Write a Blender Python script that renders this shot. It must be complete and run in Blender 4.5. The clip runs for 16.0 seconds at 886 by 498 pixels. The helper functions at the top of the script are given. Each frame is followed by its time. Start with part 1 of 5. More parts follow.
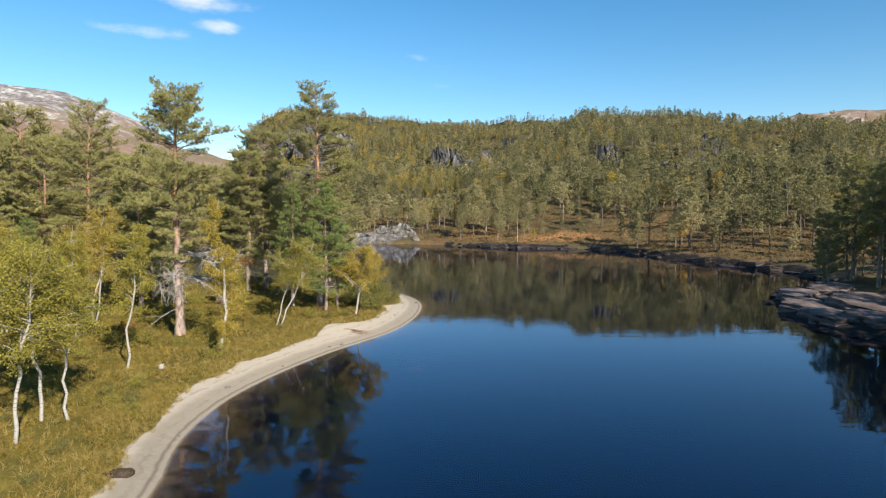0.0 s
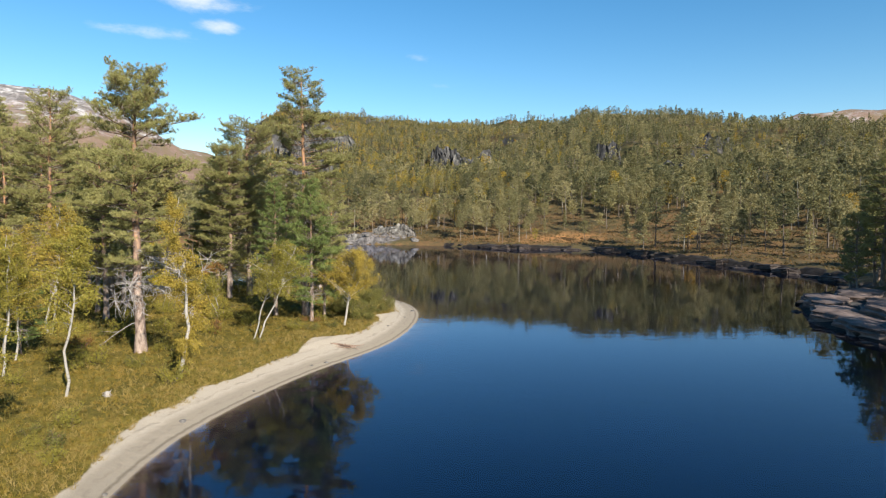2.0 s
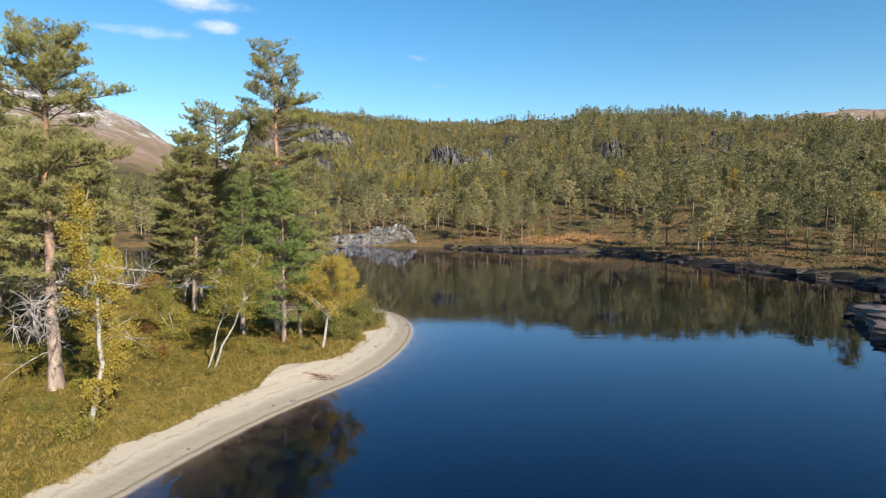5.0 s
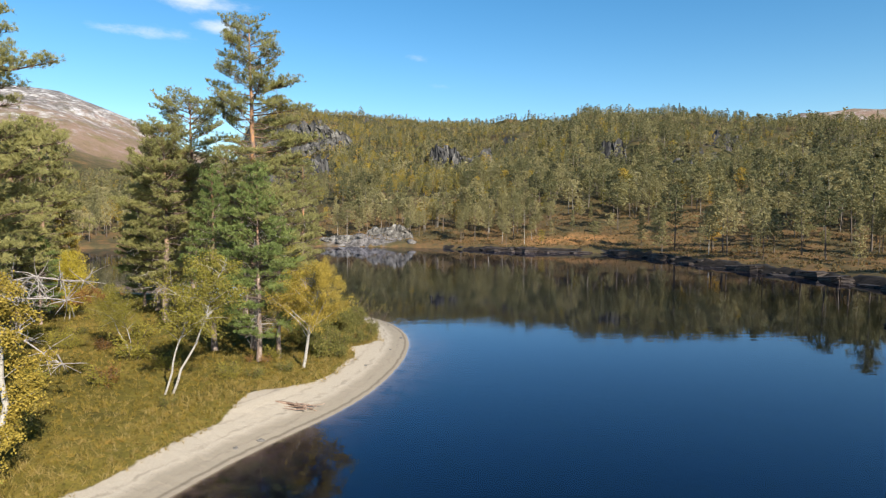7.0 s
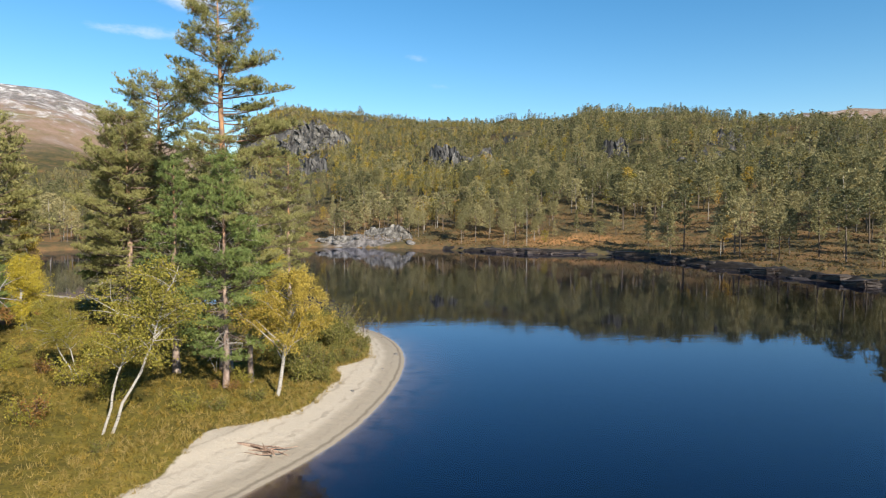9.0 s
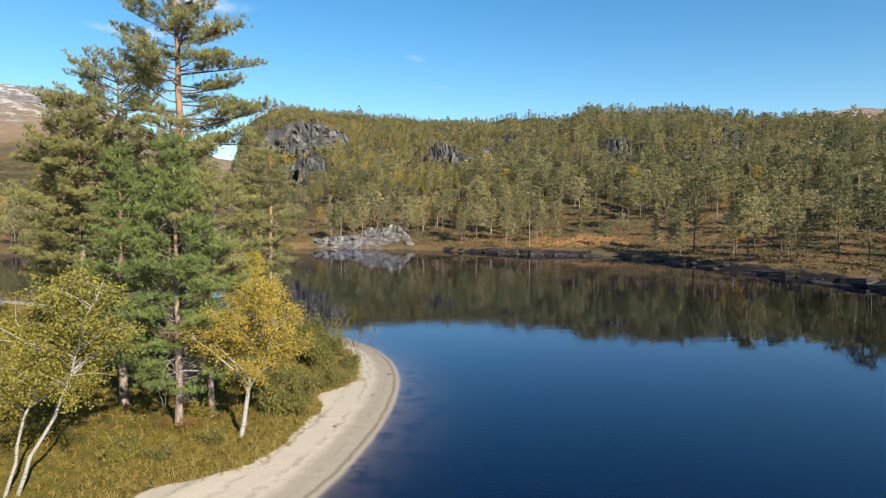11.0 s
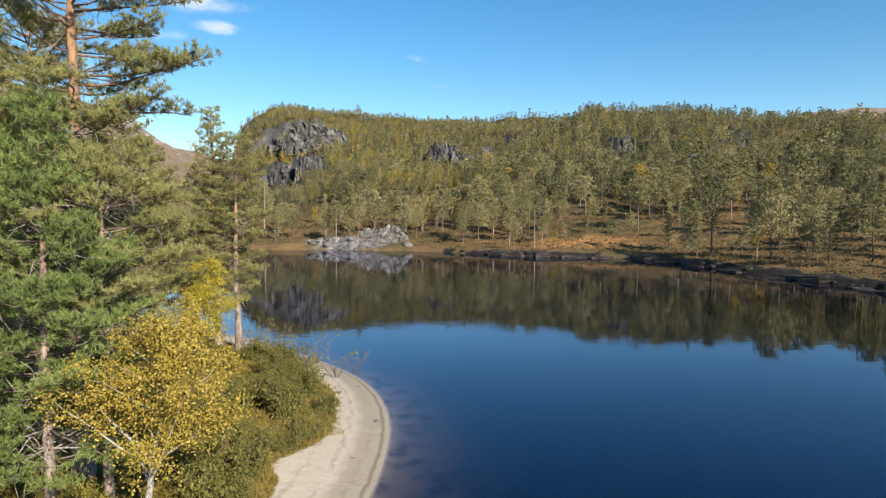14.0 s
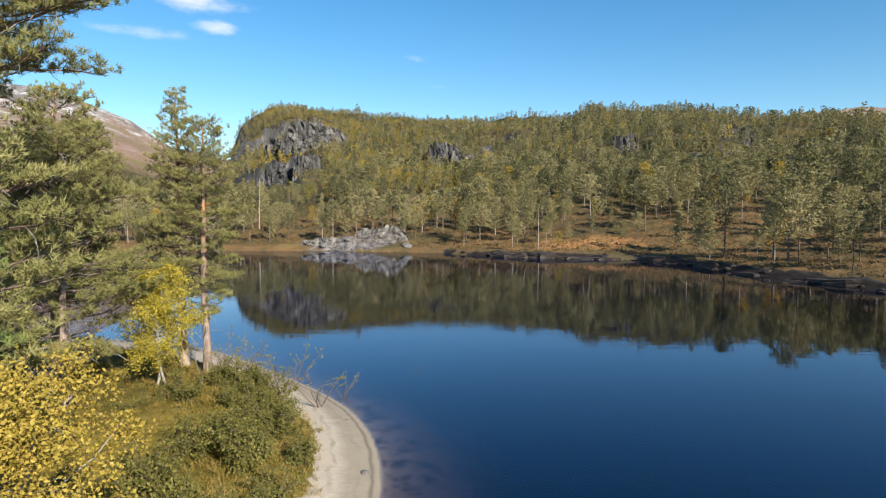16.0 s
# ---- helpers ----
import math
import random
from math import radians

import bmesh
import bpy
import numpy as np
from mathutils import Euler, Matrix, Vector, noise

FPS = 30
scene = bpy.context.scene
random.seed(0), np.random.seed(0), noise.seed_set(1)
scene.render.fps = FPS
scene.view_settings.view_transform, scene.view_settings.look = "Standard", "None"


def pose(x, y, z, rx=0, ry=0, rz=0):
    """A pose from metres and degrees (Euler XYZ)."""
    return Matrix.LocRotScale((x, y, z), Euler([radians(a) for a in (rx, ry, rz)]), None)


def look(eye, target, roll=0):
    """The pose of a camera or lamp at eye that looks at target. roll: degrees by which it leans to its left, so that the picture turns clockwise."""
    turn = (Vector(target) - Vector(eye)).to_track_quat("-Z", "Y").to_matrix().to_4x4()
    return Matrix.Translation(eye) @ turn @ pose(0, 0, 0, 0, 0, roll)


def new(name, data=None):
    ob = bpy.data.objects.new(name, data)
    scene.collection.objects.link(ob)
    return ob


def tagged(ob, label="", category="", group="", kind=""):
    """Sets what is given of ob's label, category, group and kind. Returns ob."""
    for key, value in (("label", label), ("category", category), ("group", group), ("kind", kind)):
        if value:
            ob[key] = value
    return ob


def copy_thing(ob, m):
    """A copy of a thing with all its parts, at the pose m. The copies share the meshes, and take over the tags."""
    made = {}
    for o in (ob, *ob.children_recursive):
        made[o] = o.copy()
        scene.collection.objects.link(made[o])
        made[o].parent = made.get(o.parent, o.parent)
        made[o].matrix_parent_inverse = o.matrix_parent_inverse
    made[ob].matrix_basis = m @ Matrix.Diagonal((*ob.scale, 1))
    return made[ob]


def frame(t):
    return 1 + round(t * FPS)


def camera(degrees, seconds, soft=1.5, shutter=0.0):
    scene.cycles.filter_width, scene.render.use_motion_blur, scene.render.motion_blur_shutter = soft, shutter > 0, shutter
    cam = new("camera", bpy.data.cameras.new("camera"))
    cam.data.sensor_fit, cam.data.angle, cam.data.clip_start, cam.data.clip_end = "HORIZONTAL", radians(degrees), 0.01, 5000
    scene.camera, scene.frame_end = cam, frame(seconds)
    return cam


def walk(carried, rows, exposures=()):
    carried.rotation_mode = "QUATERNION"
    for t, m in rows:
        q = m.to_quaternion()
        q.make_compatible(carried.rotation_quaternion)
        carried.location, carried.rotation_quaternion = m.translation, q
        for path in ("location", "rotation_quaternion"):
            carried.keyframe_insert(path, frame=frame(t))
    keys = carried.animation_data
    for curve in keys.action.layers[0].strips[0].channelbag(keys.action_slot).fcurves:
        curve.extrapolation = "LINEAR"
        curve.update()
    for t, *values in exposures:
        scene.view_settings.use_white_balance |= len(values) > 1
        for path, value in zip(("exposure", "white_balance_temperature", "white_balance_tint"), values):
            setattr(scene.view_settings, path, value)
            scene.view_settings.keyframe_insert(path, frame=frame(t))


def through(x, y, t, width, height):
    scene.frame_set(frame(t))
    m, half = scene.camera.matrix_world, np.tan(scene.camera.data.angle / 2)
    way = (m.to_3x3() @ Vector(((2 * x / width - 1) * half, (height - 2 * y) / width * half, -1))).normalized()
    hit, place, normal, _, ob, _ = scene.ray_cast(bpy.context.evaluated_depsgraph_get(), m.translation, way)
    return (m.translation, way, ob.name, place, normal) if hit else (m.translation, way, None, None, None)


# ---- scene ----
cam = camera(72.0, 16.0, soft=1.2)
ROLL = pose(0, 0, 0, 0, 0, 0.156)
PATH = [
    (0.0, pose(0.000, 0.000, 8.000, 86.868, 0, 0.169) @ ROLL),
    (0.5, pose(0.022, 1.136, 8.000, 86.871, 0, 0.165) @ ROLL),
    (1.0, pose(0.042, 2.272, 8.000, 86.874, 0, 0.160) @ ROLL),
    (1.5, pose(0.060, 3.411, 7.999, 86.877, 0, 0.155) @ ROLL),
    (2.0, pose(0.076, 4.550, 7.998, 86.880, 0, 0.150) @ ROLL),
    (2.5, pose(0.089, 5.691, 7.996, 86.883, 0, 0.144) @ ROLL),
    (3.0, pose(0.101, 6.834, 7.994, 86.886, 0, 0.139) @ ROLL),
    (3.5, pose(0.111, 7.977, 7.991, 86.889, 0, 0.133) @ ROLL),
    (4.0, pose(0.118, 9.122, 7.988, 86.892, 0, 0.127) @ ROLL),
    (4.5, pose(0.124, 10.268, 7.984, 86.894, 0, 0.121) @ ROLL),
    (5.0, pose(0.128, 11.416, 7.980, 86.897, 0, 0.115) @ ROLL),
    (5.5, pose(0.129, 12.565, 7.975, 86.900, 0, 0.108) @ ROLL),
    (6.0, pose(0.129, 13.716, 7.970, 86.903, 0, 0.102) @ ROLL),
    (6.5, pose(0.126, 14.867, 7.965, 86.905, 0, 0.095) @ ROLL),
    (7.0, pose(0.121, 16.020, 7.958, 86.908, 0, 0.088) @ ROLL),
    (7.5, pose(0.115, 17.175, 7.952, 86.911, 0, 0.081) @ ROLL),
    (8.0, pose(0.106, 18.330, 7.945, 86.913, 0, 0.073) @ ROLL),
    (8.5, pose(0.095, 19.488, 7.937, 86.916, 0, 0.065) @ ROLL),
    (9.0, pose(0.083, 20.646, 7.930, 86.919, 0, 0.058) @ ROLL),
    (9.5, pose(0.068, 21.806, 7.921, 86.921, 0, 0.050) @ ROLL),
    (10.0, pose(0.051, 22.967, 7.912, 86.924, 0, 0.041) @ ROLL),
    (10.5, pose(0.032, 24.129, 7.903, 86.926, 0, 0.033) @ ROLL),
    (11.0, pose(0.011, 25.293, 7.893, 86.929, 0, 0.024) @ ROLL),
    (11.5, pose(-0.012, 26.458, 7.883, 86.931, 0, 0.015) @ ROLL),
    (12.0, pose(-0.037, 27.625, 7.872, 86.934, 0, 0.006) @ ROLL),
    (12.5, pose(-0.064, 28.793, 7.861, 86.936, 0, -0.003) @ ROLL),
    (13.0, pose(-0.093, 29.962, 7.849, 86.938, 0, -0.012) @ ROLL),
    (13.5, pose(-0.124, 31.133, 7.837, 86.941, 0, -0.022) @ ROLL),
    (14.0, pose(-0.157, 32.304, 7.824, 86.943, 0, -0.032) @ ROLL),
    (14.5, pose(-0.193, 33.478, 7.811, 86.945, 0, -0.042) @ ROLL),
    (15.0, pose(-0.230, 34.652, 7.797, 86.948, 0, -0.052) @ ROLL),
    (15.5, pose(-0.269, 35.828, 7.783, 86.950, 0, -0.062) @ ROLL),
    (16.0, pose(-0.311, 37.006, 7.768, 86.952, 0, -0.073) @ ROLL),
]
walk(cam, PATH)

# ---- world and sun ----
SUN_TO = Vector((0.55, -0.83, 0.55)).normalized()
world = bpy.data.worlds.new("sky")
scene.world = world
world.use_nodes = True


def build_world():
    nt = world.node_tree
    nt.nodes.clear()
    n = nt.nodes.new
    link = nt.links.new
    sky = n("ShaderNodeTexSky")
    sky.sky_type = "NISHITA"
    sky.sun_disc = False
    sky.sun_elevation = math.asin(SUN_TO.z)
    sky.sun_rotation = math.atan2(SUN_TO.x, SUN_TO.y)
    sky.air_density, sky.dust_density, sky.ozone_density = 1.0, 0.1, 1.8
    bg = n("ShaderNodeBackground")
    bg.inputs["Strength"].default_value = 0.072
    out = n("ShaderNodeOutputWorld")
    # thin fair-weather clouds: noise inside a few soft oval patches of the sky
    geo = n("ShaderNodeTexCoord")
    noi = n("ShaderNodeTexNoise")
    noi.inputs["Scale"].default_value = 14.0
    noi.inputs["Detail"].default_value = 7.0
    noi.inputs["Roughness"].default_value = 0.62
    stretch = n("ShaderNodeMapping")
    stretch.inputs["Scale"].default_value = (1.0, 1.0, 2.6)
    link(geo.outputs["Generated"], stretch.inputs["Vector"])
    link(stretch.outputs["Vector"], noi.inputs["Vector"])
    total = None
    for cx, cz, wx, wz, amp in CLOUDS:
        sub = n("ShaderNodeVectorMath")
        sub.operation = "SUBTRACT"
        sub.inputs[1].default_value = (cx, 0, cz)
        link(geo.outputs["Generated"], sub.inputs[0])
        sc = n("ShaderNodeVectorMath")
        sc.operation = "MULTIPLY"
        sc.inputs[1].default_value = (1 / wx, 0, 1 / wz)
        link(sub.outputs[0], sc.inputs[0])
        ln = n("ShaderNodeVectorMath")
        ln.operation = "LENGTH"
        link(sc.outputs[0], ln.inputs[0])
        mr = n("ShaderNodeMapRange")
        mr.interpolation_type = "SMOOTHSTEP"
        mr.inputs["From Min"].default_value, mr.inputs["From Max"].default_value = 1.0, 0.0
        mr.inputs["To Min"].default_value, mr.inputs["To Max"].default_value = 0.0, amp
        link(ln.outputs["Value"], mr.inputs["Value"])
        if total is None:
            total = mr.outputs[0]
        else:
            mx = n("ShaderNodeMath")
            mx.operation = "MAXIMUM"
            link(total, mx.inputs[0])
            link(mr.outputs[0], mx.inputs[1])
            total = mx.outputs[0]
    # only the sky ahead
    sep = n("ShaderNodeSeparateXYZ")
    link(geo.outputs["Generated"], sep.inputs[0])
    ahead = n("ShaderNodeMath")
    ahead.operation = "GREATER_THAN"
    ahead.inputs[1].default_value = 0.2
    link(sep.outputs["Y"], ahead.inputs[0])
    add = n("ShaderNodeMath")
    add.operation = "ADD"
    puff = n("ShaderNodeMath")
    puff.operation = "MULTIPLY"
    puff.inputs[1].default_value = 1.9
    link(noi.outputs["Fac"], puff.inputs[0])
    link(puff.outputs[0], add.inputs[0])
    link(total, add.inputs[1])
    cov = n("ShaderNodeMapRange")
    cov.inputs["From Min"].default_value, cov.inputs["From Max"].default_value = 1.30, 2.45
    cov.interpolation_type = "SMOOTHSTEP"
    link(add.outputs[0], cov.inputs["Value"])
    both = n("ShaderNodeMath")
    both.operation = "MULTIPLY"
    link(cov.outputs[0], both.inputs[0])
    link(ahead.outputs[0], both.inputs[1])
    mix = n("ShaderNodeMix")
    mix.data_type = "RGBA"
    mix.inputs["B"].default_value = (6.6, 7.2, 7.8, 1)
    link(both.outputs[0], mix.inputs["Factor"])
    hsv = n("ShaderNodeHueSaturation")
    hsv.inputs["Hue"].default_value, hsv.inputs["Saturation"].default_value, hsv.inputs["Value"].default_value = 0.496, 1.36, 1.20
    link(sky.outputs["Color"], hsv.inputs["Color"])
    link(hsv.outputs["Color"], mix.inputs["A"])
    link(mix.outputs["Result"], bg.inputs["Color"])
    link(bg.outputs[0], out.inputs["Surface"])


CLOUDS = [
    (-0.326, 0.274, 0.060, 0.022, 0.95), (-0.423, 0.257, 0.095, 0.017, 0.85),
    (-0.350, 0.304, 0.150, 0.030, 0.98), (-0.010, 0.205, 0.060, 0.012, 0.62), (-0.04, 0.245, 0.05, 0.015, 0.55),
]
build_world()
sun = new("sun", bpy.data.lights.new("sun", "SUN"))
sun.data.energy, sun.data.angle, sun.data.color = 5.0, radians(0.5), (1.0, 0.93, 0.82)
sun.matrix_world = look(SUN_TO * 200, (0, 0, 0))
scene.view_settings.exposure = 0.95

# ---- mesh helpers ----
rng = np.random.default_rng(11)


class Geo:
    """Collects triangles and quads, and writes them as one mesh."""

    def __init__(self):
        self.v, self.t, self.q, self.ti, self.qi, self.n, self.a = [], [], [], [], [], 0, []

    def add(self, verts, tris=None, quads=None, mat=0, tint=0.5):
        verts = np.asarray(verts, float).reshape(-1, 3)
        self.v.append(verts)
        tint = np.asarray(tint, float)
        self.a.append(np.full(len(verts), float(tint)) if tint.ndim == 0 else tint)
        if tris is not None and len(tris):
            tris = np.asarray(tris, int)
            self.t.append(tris + self.n)
            self.ti.append(np.full(len(tris), mat, int))
        if quads is not None and len(quads):
            quads = np.asarray(quads, int)
            self.q.append(quads + self.n)
            self.qi.append(np.full(len(quads), mat, int))
        self.n += len(verts)

    def tube(self, pts, radii, sides=6, mat=0, tint=0.5, cap=True):
        pts, radii = np.asarray(pts, float), np.asarray(radii, float)
        d = np.gradient(pts, axis=0)
        d /= np.linalg.norm(d, axis=1)[:, None] + 1e-9
        ref = np.array((1.0, 0, 0)) if abs(d[0, 2]) > 0.7 else np.array((0, 0, 1.0))
        u = np.cross(d, ref)
        u /= np.linalg.norm(u, axis=1)[:, None] + 1e-9
        w = np.cross(d, u)
        ang = np.arange(sides) * 2 * np.pi / sides
        ring = u[:, None] * np.cos(ang)[None, :, None] + w[:, None] * np.sin(ang)[None, :, None]
        v = (pts[:, None] + ring * radii[:, None, None]).reshape(-1, 3)
        k = len(pts)
        i, j = np.meshgrid(np.arange(k - 1), np.arange(sides), indexing="ij")
        a, b = (i * sides + j).ravel(), (i * sides + (j + 1) % sides).ravel()
        quads = np.stack([a, b, b + sides, a + sides], 1)
        tris = None
        if cap:
            v = np.vstack([v, pts[-1:]])
            base = (k - 1) * sides
            tris = [(base + j, base + (j + 1) % sides, k * sides) for j in range(sides)]
        self.add(v, tris, quads, mat, tint)

    def mesh(self, name, mats, smooth=True):
        me = bpy.data.meshes.new(name)
        v = np.vstack(self.v)
        t = np.vstack(self.t) if self.t else np.zeros((0, 3), int)
        q = np.vstack(self.q) if self.q else np.zeros((0, 4), int)
        me.vertices.add(len(v))
        me.vertices.foreach_set("co", v.astype(np.float32).ravel())
        me.loops.add(t.size + q.size)
        me.loops.foreach_set("vertex_index", np.concatenate([t.ravel(), q.ravel()]).astype(np.int32))
        me.polygons.add(len(t) + len(q))
        start = np.concatenate([np.arange(len(t)) * 3, t.size + np.arange(len(q)) * 4]).astype(np.int32)
        me.polygons.foreach_set("loop_start", start)
        idx = np.concatenate([np.concatenate(self.ti) if self.ti else np.zeros(0, int),
                              np.concatenate(self.qi) if self.qi else np.zeros(0, int)])
        for m in mats:
            me.materials.append(m)
        me.polygons.foreach_set("material_index", idx.astype(np.int32))
        me.polygons.foreach_set("use_smooth", np.full(len(t) + len(q), smooth))
        at = me.attributes.new("tint", "FLOAT", "POINT")
        at.data.foreach_set("value", np.concatenate(self.a).astype(np.float32))
        me.update(calc_edges=True)
        return me


def part(name, geo, mats, parent, label="", smooth=True):
    ob = new(name, geo.mesh(name, mats, smooth))
    ob.parent = parent
    return tagged(ob, label)


def smooth01(x):
    x = np.clip(x, 0, 1)
    return x * x * (3 - 2 * x)


def unit(a):
    return a / (np.linalg.norm(a, axis=-1, keepdims=True) + 1e-9)


# value noise on the plane, for the lie of the land
LATTICE = np.random.default_rng(5).random((256, 256))


def vnoise(x, y):
    x, y = np.asarray(x, float), np.asarray(y, float)
    xi, yi = np.floor(x).astype(int), np.floor(y).astype(int)
    fx, fy = smooth01(x - xi), smooth01(y - yi)
    g = lambda a, b: LATTICE[a % 256, b % 256]
    return ((g(xi, yi) * (1 - fx) + g(xi + 1, yi) * fx) * (1 - fy)
            + (g(xi, yi + 1) * (1 - fx) + g(xi + 1, yi + 1) * fx) * fy) * 2 - 1


def fbm(x, y, octaves=4):
    out, amp = 0, 1.0
    for o in range(octaves):
        out = out + amp * vnoise(x * 2 ** o + 17 * o, y * 2 ** o + 31 * o)
        amp *= 0.5
    return out


# ---- materials ----
class Nodes:
    def __init__(self, name):
        self.m = bpy.data.materials.new(name)
        self.m.use_nodes = True
        self.nt = self.m.node_tree
        self.bsdf = self.nt.nodes["Principled BSDF"]
        self.out = self.nt.nodes["Material Output"]
        self.tc = self.nt.nodes.new("ShaderNodeTexCoord").outputs["Object"]

    def node(self, kind, **kw):
        nd = self.nt.nodes.new(kind)
        for k, v in kw.items():
            nd.inputs[k.replace("_", " ")].default_value = v
        return nd

    def link(self, a, b):
        self.nt.links.new(a, b)

    def noise(self, scale, detail=5, rough=0.6, vec=None, stretch=None):
        nd = self.node("ShaderNodeTexNoise", Scale=scale, Detail=detail, Roughness=rough)
        v = vec or self.tc
        if stretch:
            mp = self.node("ShaderNodeMapping", Scale=stretch)
            self.link(v, mp.inputs["Vector"])
            v = mp.outputs["Vector"]
        self.link(v, nd.inputs["Vector"])
        return nd.outputs["Fac"]

    def ramp(self, fac, stops):
        nd = self.node("ShaderNodeValToRGB")
        el = nd.color_ramp.elements
        while len(el) < len(stops):
            el.new(0.5)
        for e, (p, col) in zip(el, stops):
            e.position, e.color = p, (*col, 1)
        self.link(fac, nd.inputs["Fac"])
        return nd.outputs["Color"]

    def mix(self, fac, a, b):
        nd = self.nt.nodes.new("ShaderNodeMix")
        nd.data_type = "RGBA"
        for val, s in ((fac, nd.inputs["Factor"]), (a, nd.inputs["A"]), (b, nd.inputs["B"])):
            if isinstance(val, tuple):
                s.default_value = (*val, 1)
            elif isinstance(val, (int, float)):
                s.default_value = val
            else:
                self.link(val, s)
        return nd.outputs["Result"]

    def math(self, op, a, b=0.0):
        nd = self.nt.nodes.new("ShaderNodeMath")
        nd.operation = op
        for val, s in ((a, nd.inputs[0]), (b, nd.inputs[1])):
            if isinstance(val, (int, float)):
                s.default_value = val
            else:
                self.link(val, s)
        return nd.outputs[0]

    def span(self, fac, lo, hi, to_lo=0.0, to_hi=1.0):
        nd = self.node("ShaderNodeMapRange")
        nd.inputs["From Min"].default_value, nd.inputs["From Max"].default_value = lo, hi
        nd.inputs["To Min"].default_value, nd.inputs["To Max"].default_value = to_lo, to_hi
        self.link(fac, nd.inputs["Value"])
        return nd.outputs[0]

    def attr(self, name):
        nd = self.nt.nodes.new("ShaderNodeAttribute")
        nd.attribute_name = name
        return nd.outputs["Fac"]

    def bump(self, height, strength=0.5, distance=0.05):
        nd = self.node("ShaderNodeBump", Strength=strength, Distance=distance)
        self.link(height, nd.inputs["Height"])
        self.link(nd.outputs[0], self.bsdf.inputs["Normal"])
        return nd.outputs[0]

    def done(self, color, rough=0.8, spec=0.3):
        if isinstance(color, tuple):
            self.bsdf.inputs["Base Color"].default_value = (*color, 1)
        else:
            self.link(color, self.bsdf.inputs["Base Color"])
        self.bsdf.inputs["Roughness"].default_value = rough
        self.bsdf.inputs["Specular IOR Level"].default_value = spec
        return self.m


def leafy(name, stops, through=0.3, rough=0.6, scale=1.3, tint_gain=0.5):
    """Foliage: colour from a ramp, varied by the tuft's own tint and by soft patches; some light passes through."""
    n = Nodes(name)
    oi = n.nt.nodes.new("ShaderNodeObjectInfo").outputs["Random"]
    f = n.math("ADD", n.math("MULTIPLY", n.attr("tint"), tint_gain),
               n.math("MULTIPLY", n.noise(scale, 3), 0.9 - tint_gain))
    f = n.math("ADD", f, n.math("MULTIPLY", oi, 0.12))
    col = n.ramp(f, stops)
    n.done(col, rough, 0.25)
    tr = n.node("ShaderNodeBsdfTranslucent")
    n.link(col, tr.inputs["Color"])
    ms = n.node("ShaderNodeMixShader", Fac=through)
    n.link(n.bsdf.outputs[0], ms.inputs[1])
    n.link(tr.outputs[0], ms.inputs[2])
    n.link(ms.outputs[0], n.out.inputs["Surface"])
    return n.m


def bark(name, low, high, mid, z0, z1, scale=6.0):
    n = Nodes(name)
    sep = n.node("ShaderNodeSeparateXYZ")
    n.link(n.tc, sep.inputs[0])
    hgt = n.math("ADD", sep.outputs["Z"], n.math("MULTIPLY", n.noise(0.9, 3), 3.0))
    plate = n.noise(scale, 6, 0.7, stretch=(1, 1, 0.35))
    base = n.mix(n.span(hgt, z0, z1), low, high)
    col = n.mix(n.span(plate, 0.42, 0.62), mid, base)
    n.bump(plate, 0.8, 0.04)
    return n.done(col, 0.9, 0.15)


def birch_bark():
    n = Nodes("birch_bark")
    streak = n.noise(9.0, 4, 0.7, stretch=(0.4, 0.4, 3.0))
    patch = n.noise(2.2, 4, 0.6)
    col = n.mix(n.span(streak, 0.55, 0.66), (0.31, 0.285, 0.245), (0.054, 0.045, 0.036))
    col = n.mix(n.span(patch, 0.55, 0.75), col, (0.252, 0.216, 0.168))
    n.bump(streak, 0.4, 0.01)
    return n.done(col, 0.7, 0.3)


M_PINE_BARK = bark("pine_bark", (0.36, 0.28, 0.225), (0.40, 0.205, 0.09), (0.17, 0.12, 0.095), 5.0, 9.0)
M_TWIG = bark("pine_branch_bark", (0.192, 0.15, 0.12), (0.276, 0.162, 0.09), (0.096, 0.066, 0.054), 7.0, 12.0, 14.0)
M_DEAD = bark("weathered_dead_wood", (0.40, 0.365, 0.335), (0.42, 0.385, 0.35), (0.22, 0.19, 0.17), 3, 9, 12.0)
M_BIRCH_BARK = birch_bark()
M_NEEDLE = leafy("pine_needles", [(0.1, (0.095, 0.096, 0.034)), (0.5, (0.25, 0.236, 0.080)), (0.9, (0.43, 0.38, 0.15))], 0.26)
M_SPRUCE = leafy("young_pine_needles", [(0.1, (0.055, 0.082, 0.026)), (0.5, (0.165, 0.207, 0.058)), (0.9, (0.31, 0.335, 0.105))], 0.26)
M_GOLD = leafy("golden_birch_leaves", [(0.1, (0.145, 0.108, 0.018)), (0.5, (0.315, 0.235, 0.037)), (0.9, (0.48, 0.345, 0.07))], 0.25)
M_YELLOW = leafy("bright_yellow_birch_leaves", [(0.1, (0.19, 0.16, 0.018)), (0.5, (0.40, 0.325, 0.035)), (0.9, (0.54, 0.43, 0.06))], 0.3)
M_LIME = leafy("yellow_green_birch_leaves", [(0.1, (0.12, 0.115, 0.022)), (0.5, (0.25, 0.22, 0.036)), (0.9, (0.39, 0.305, 0.055))], 0.33)
M_SHRUB = leafy("willow_shrub_leaves", [(0.1, (0.066, 0.070, 0.018)), (0.5, (0.155, 0.148, 0.034)), (0.9, (0.28, 0.235, 0.065))], 0.35)
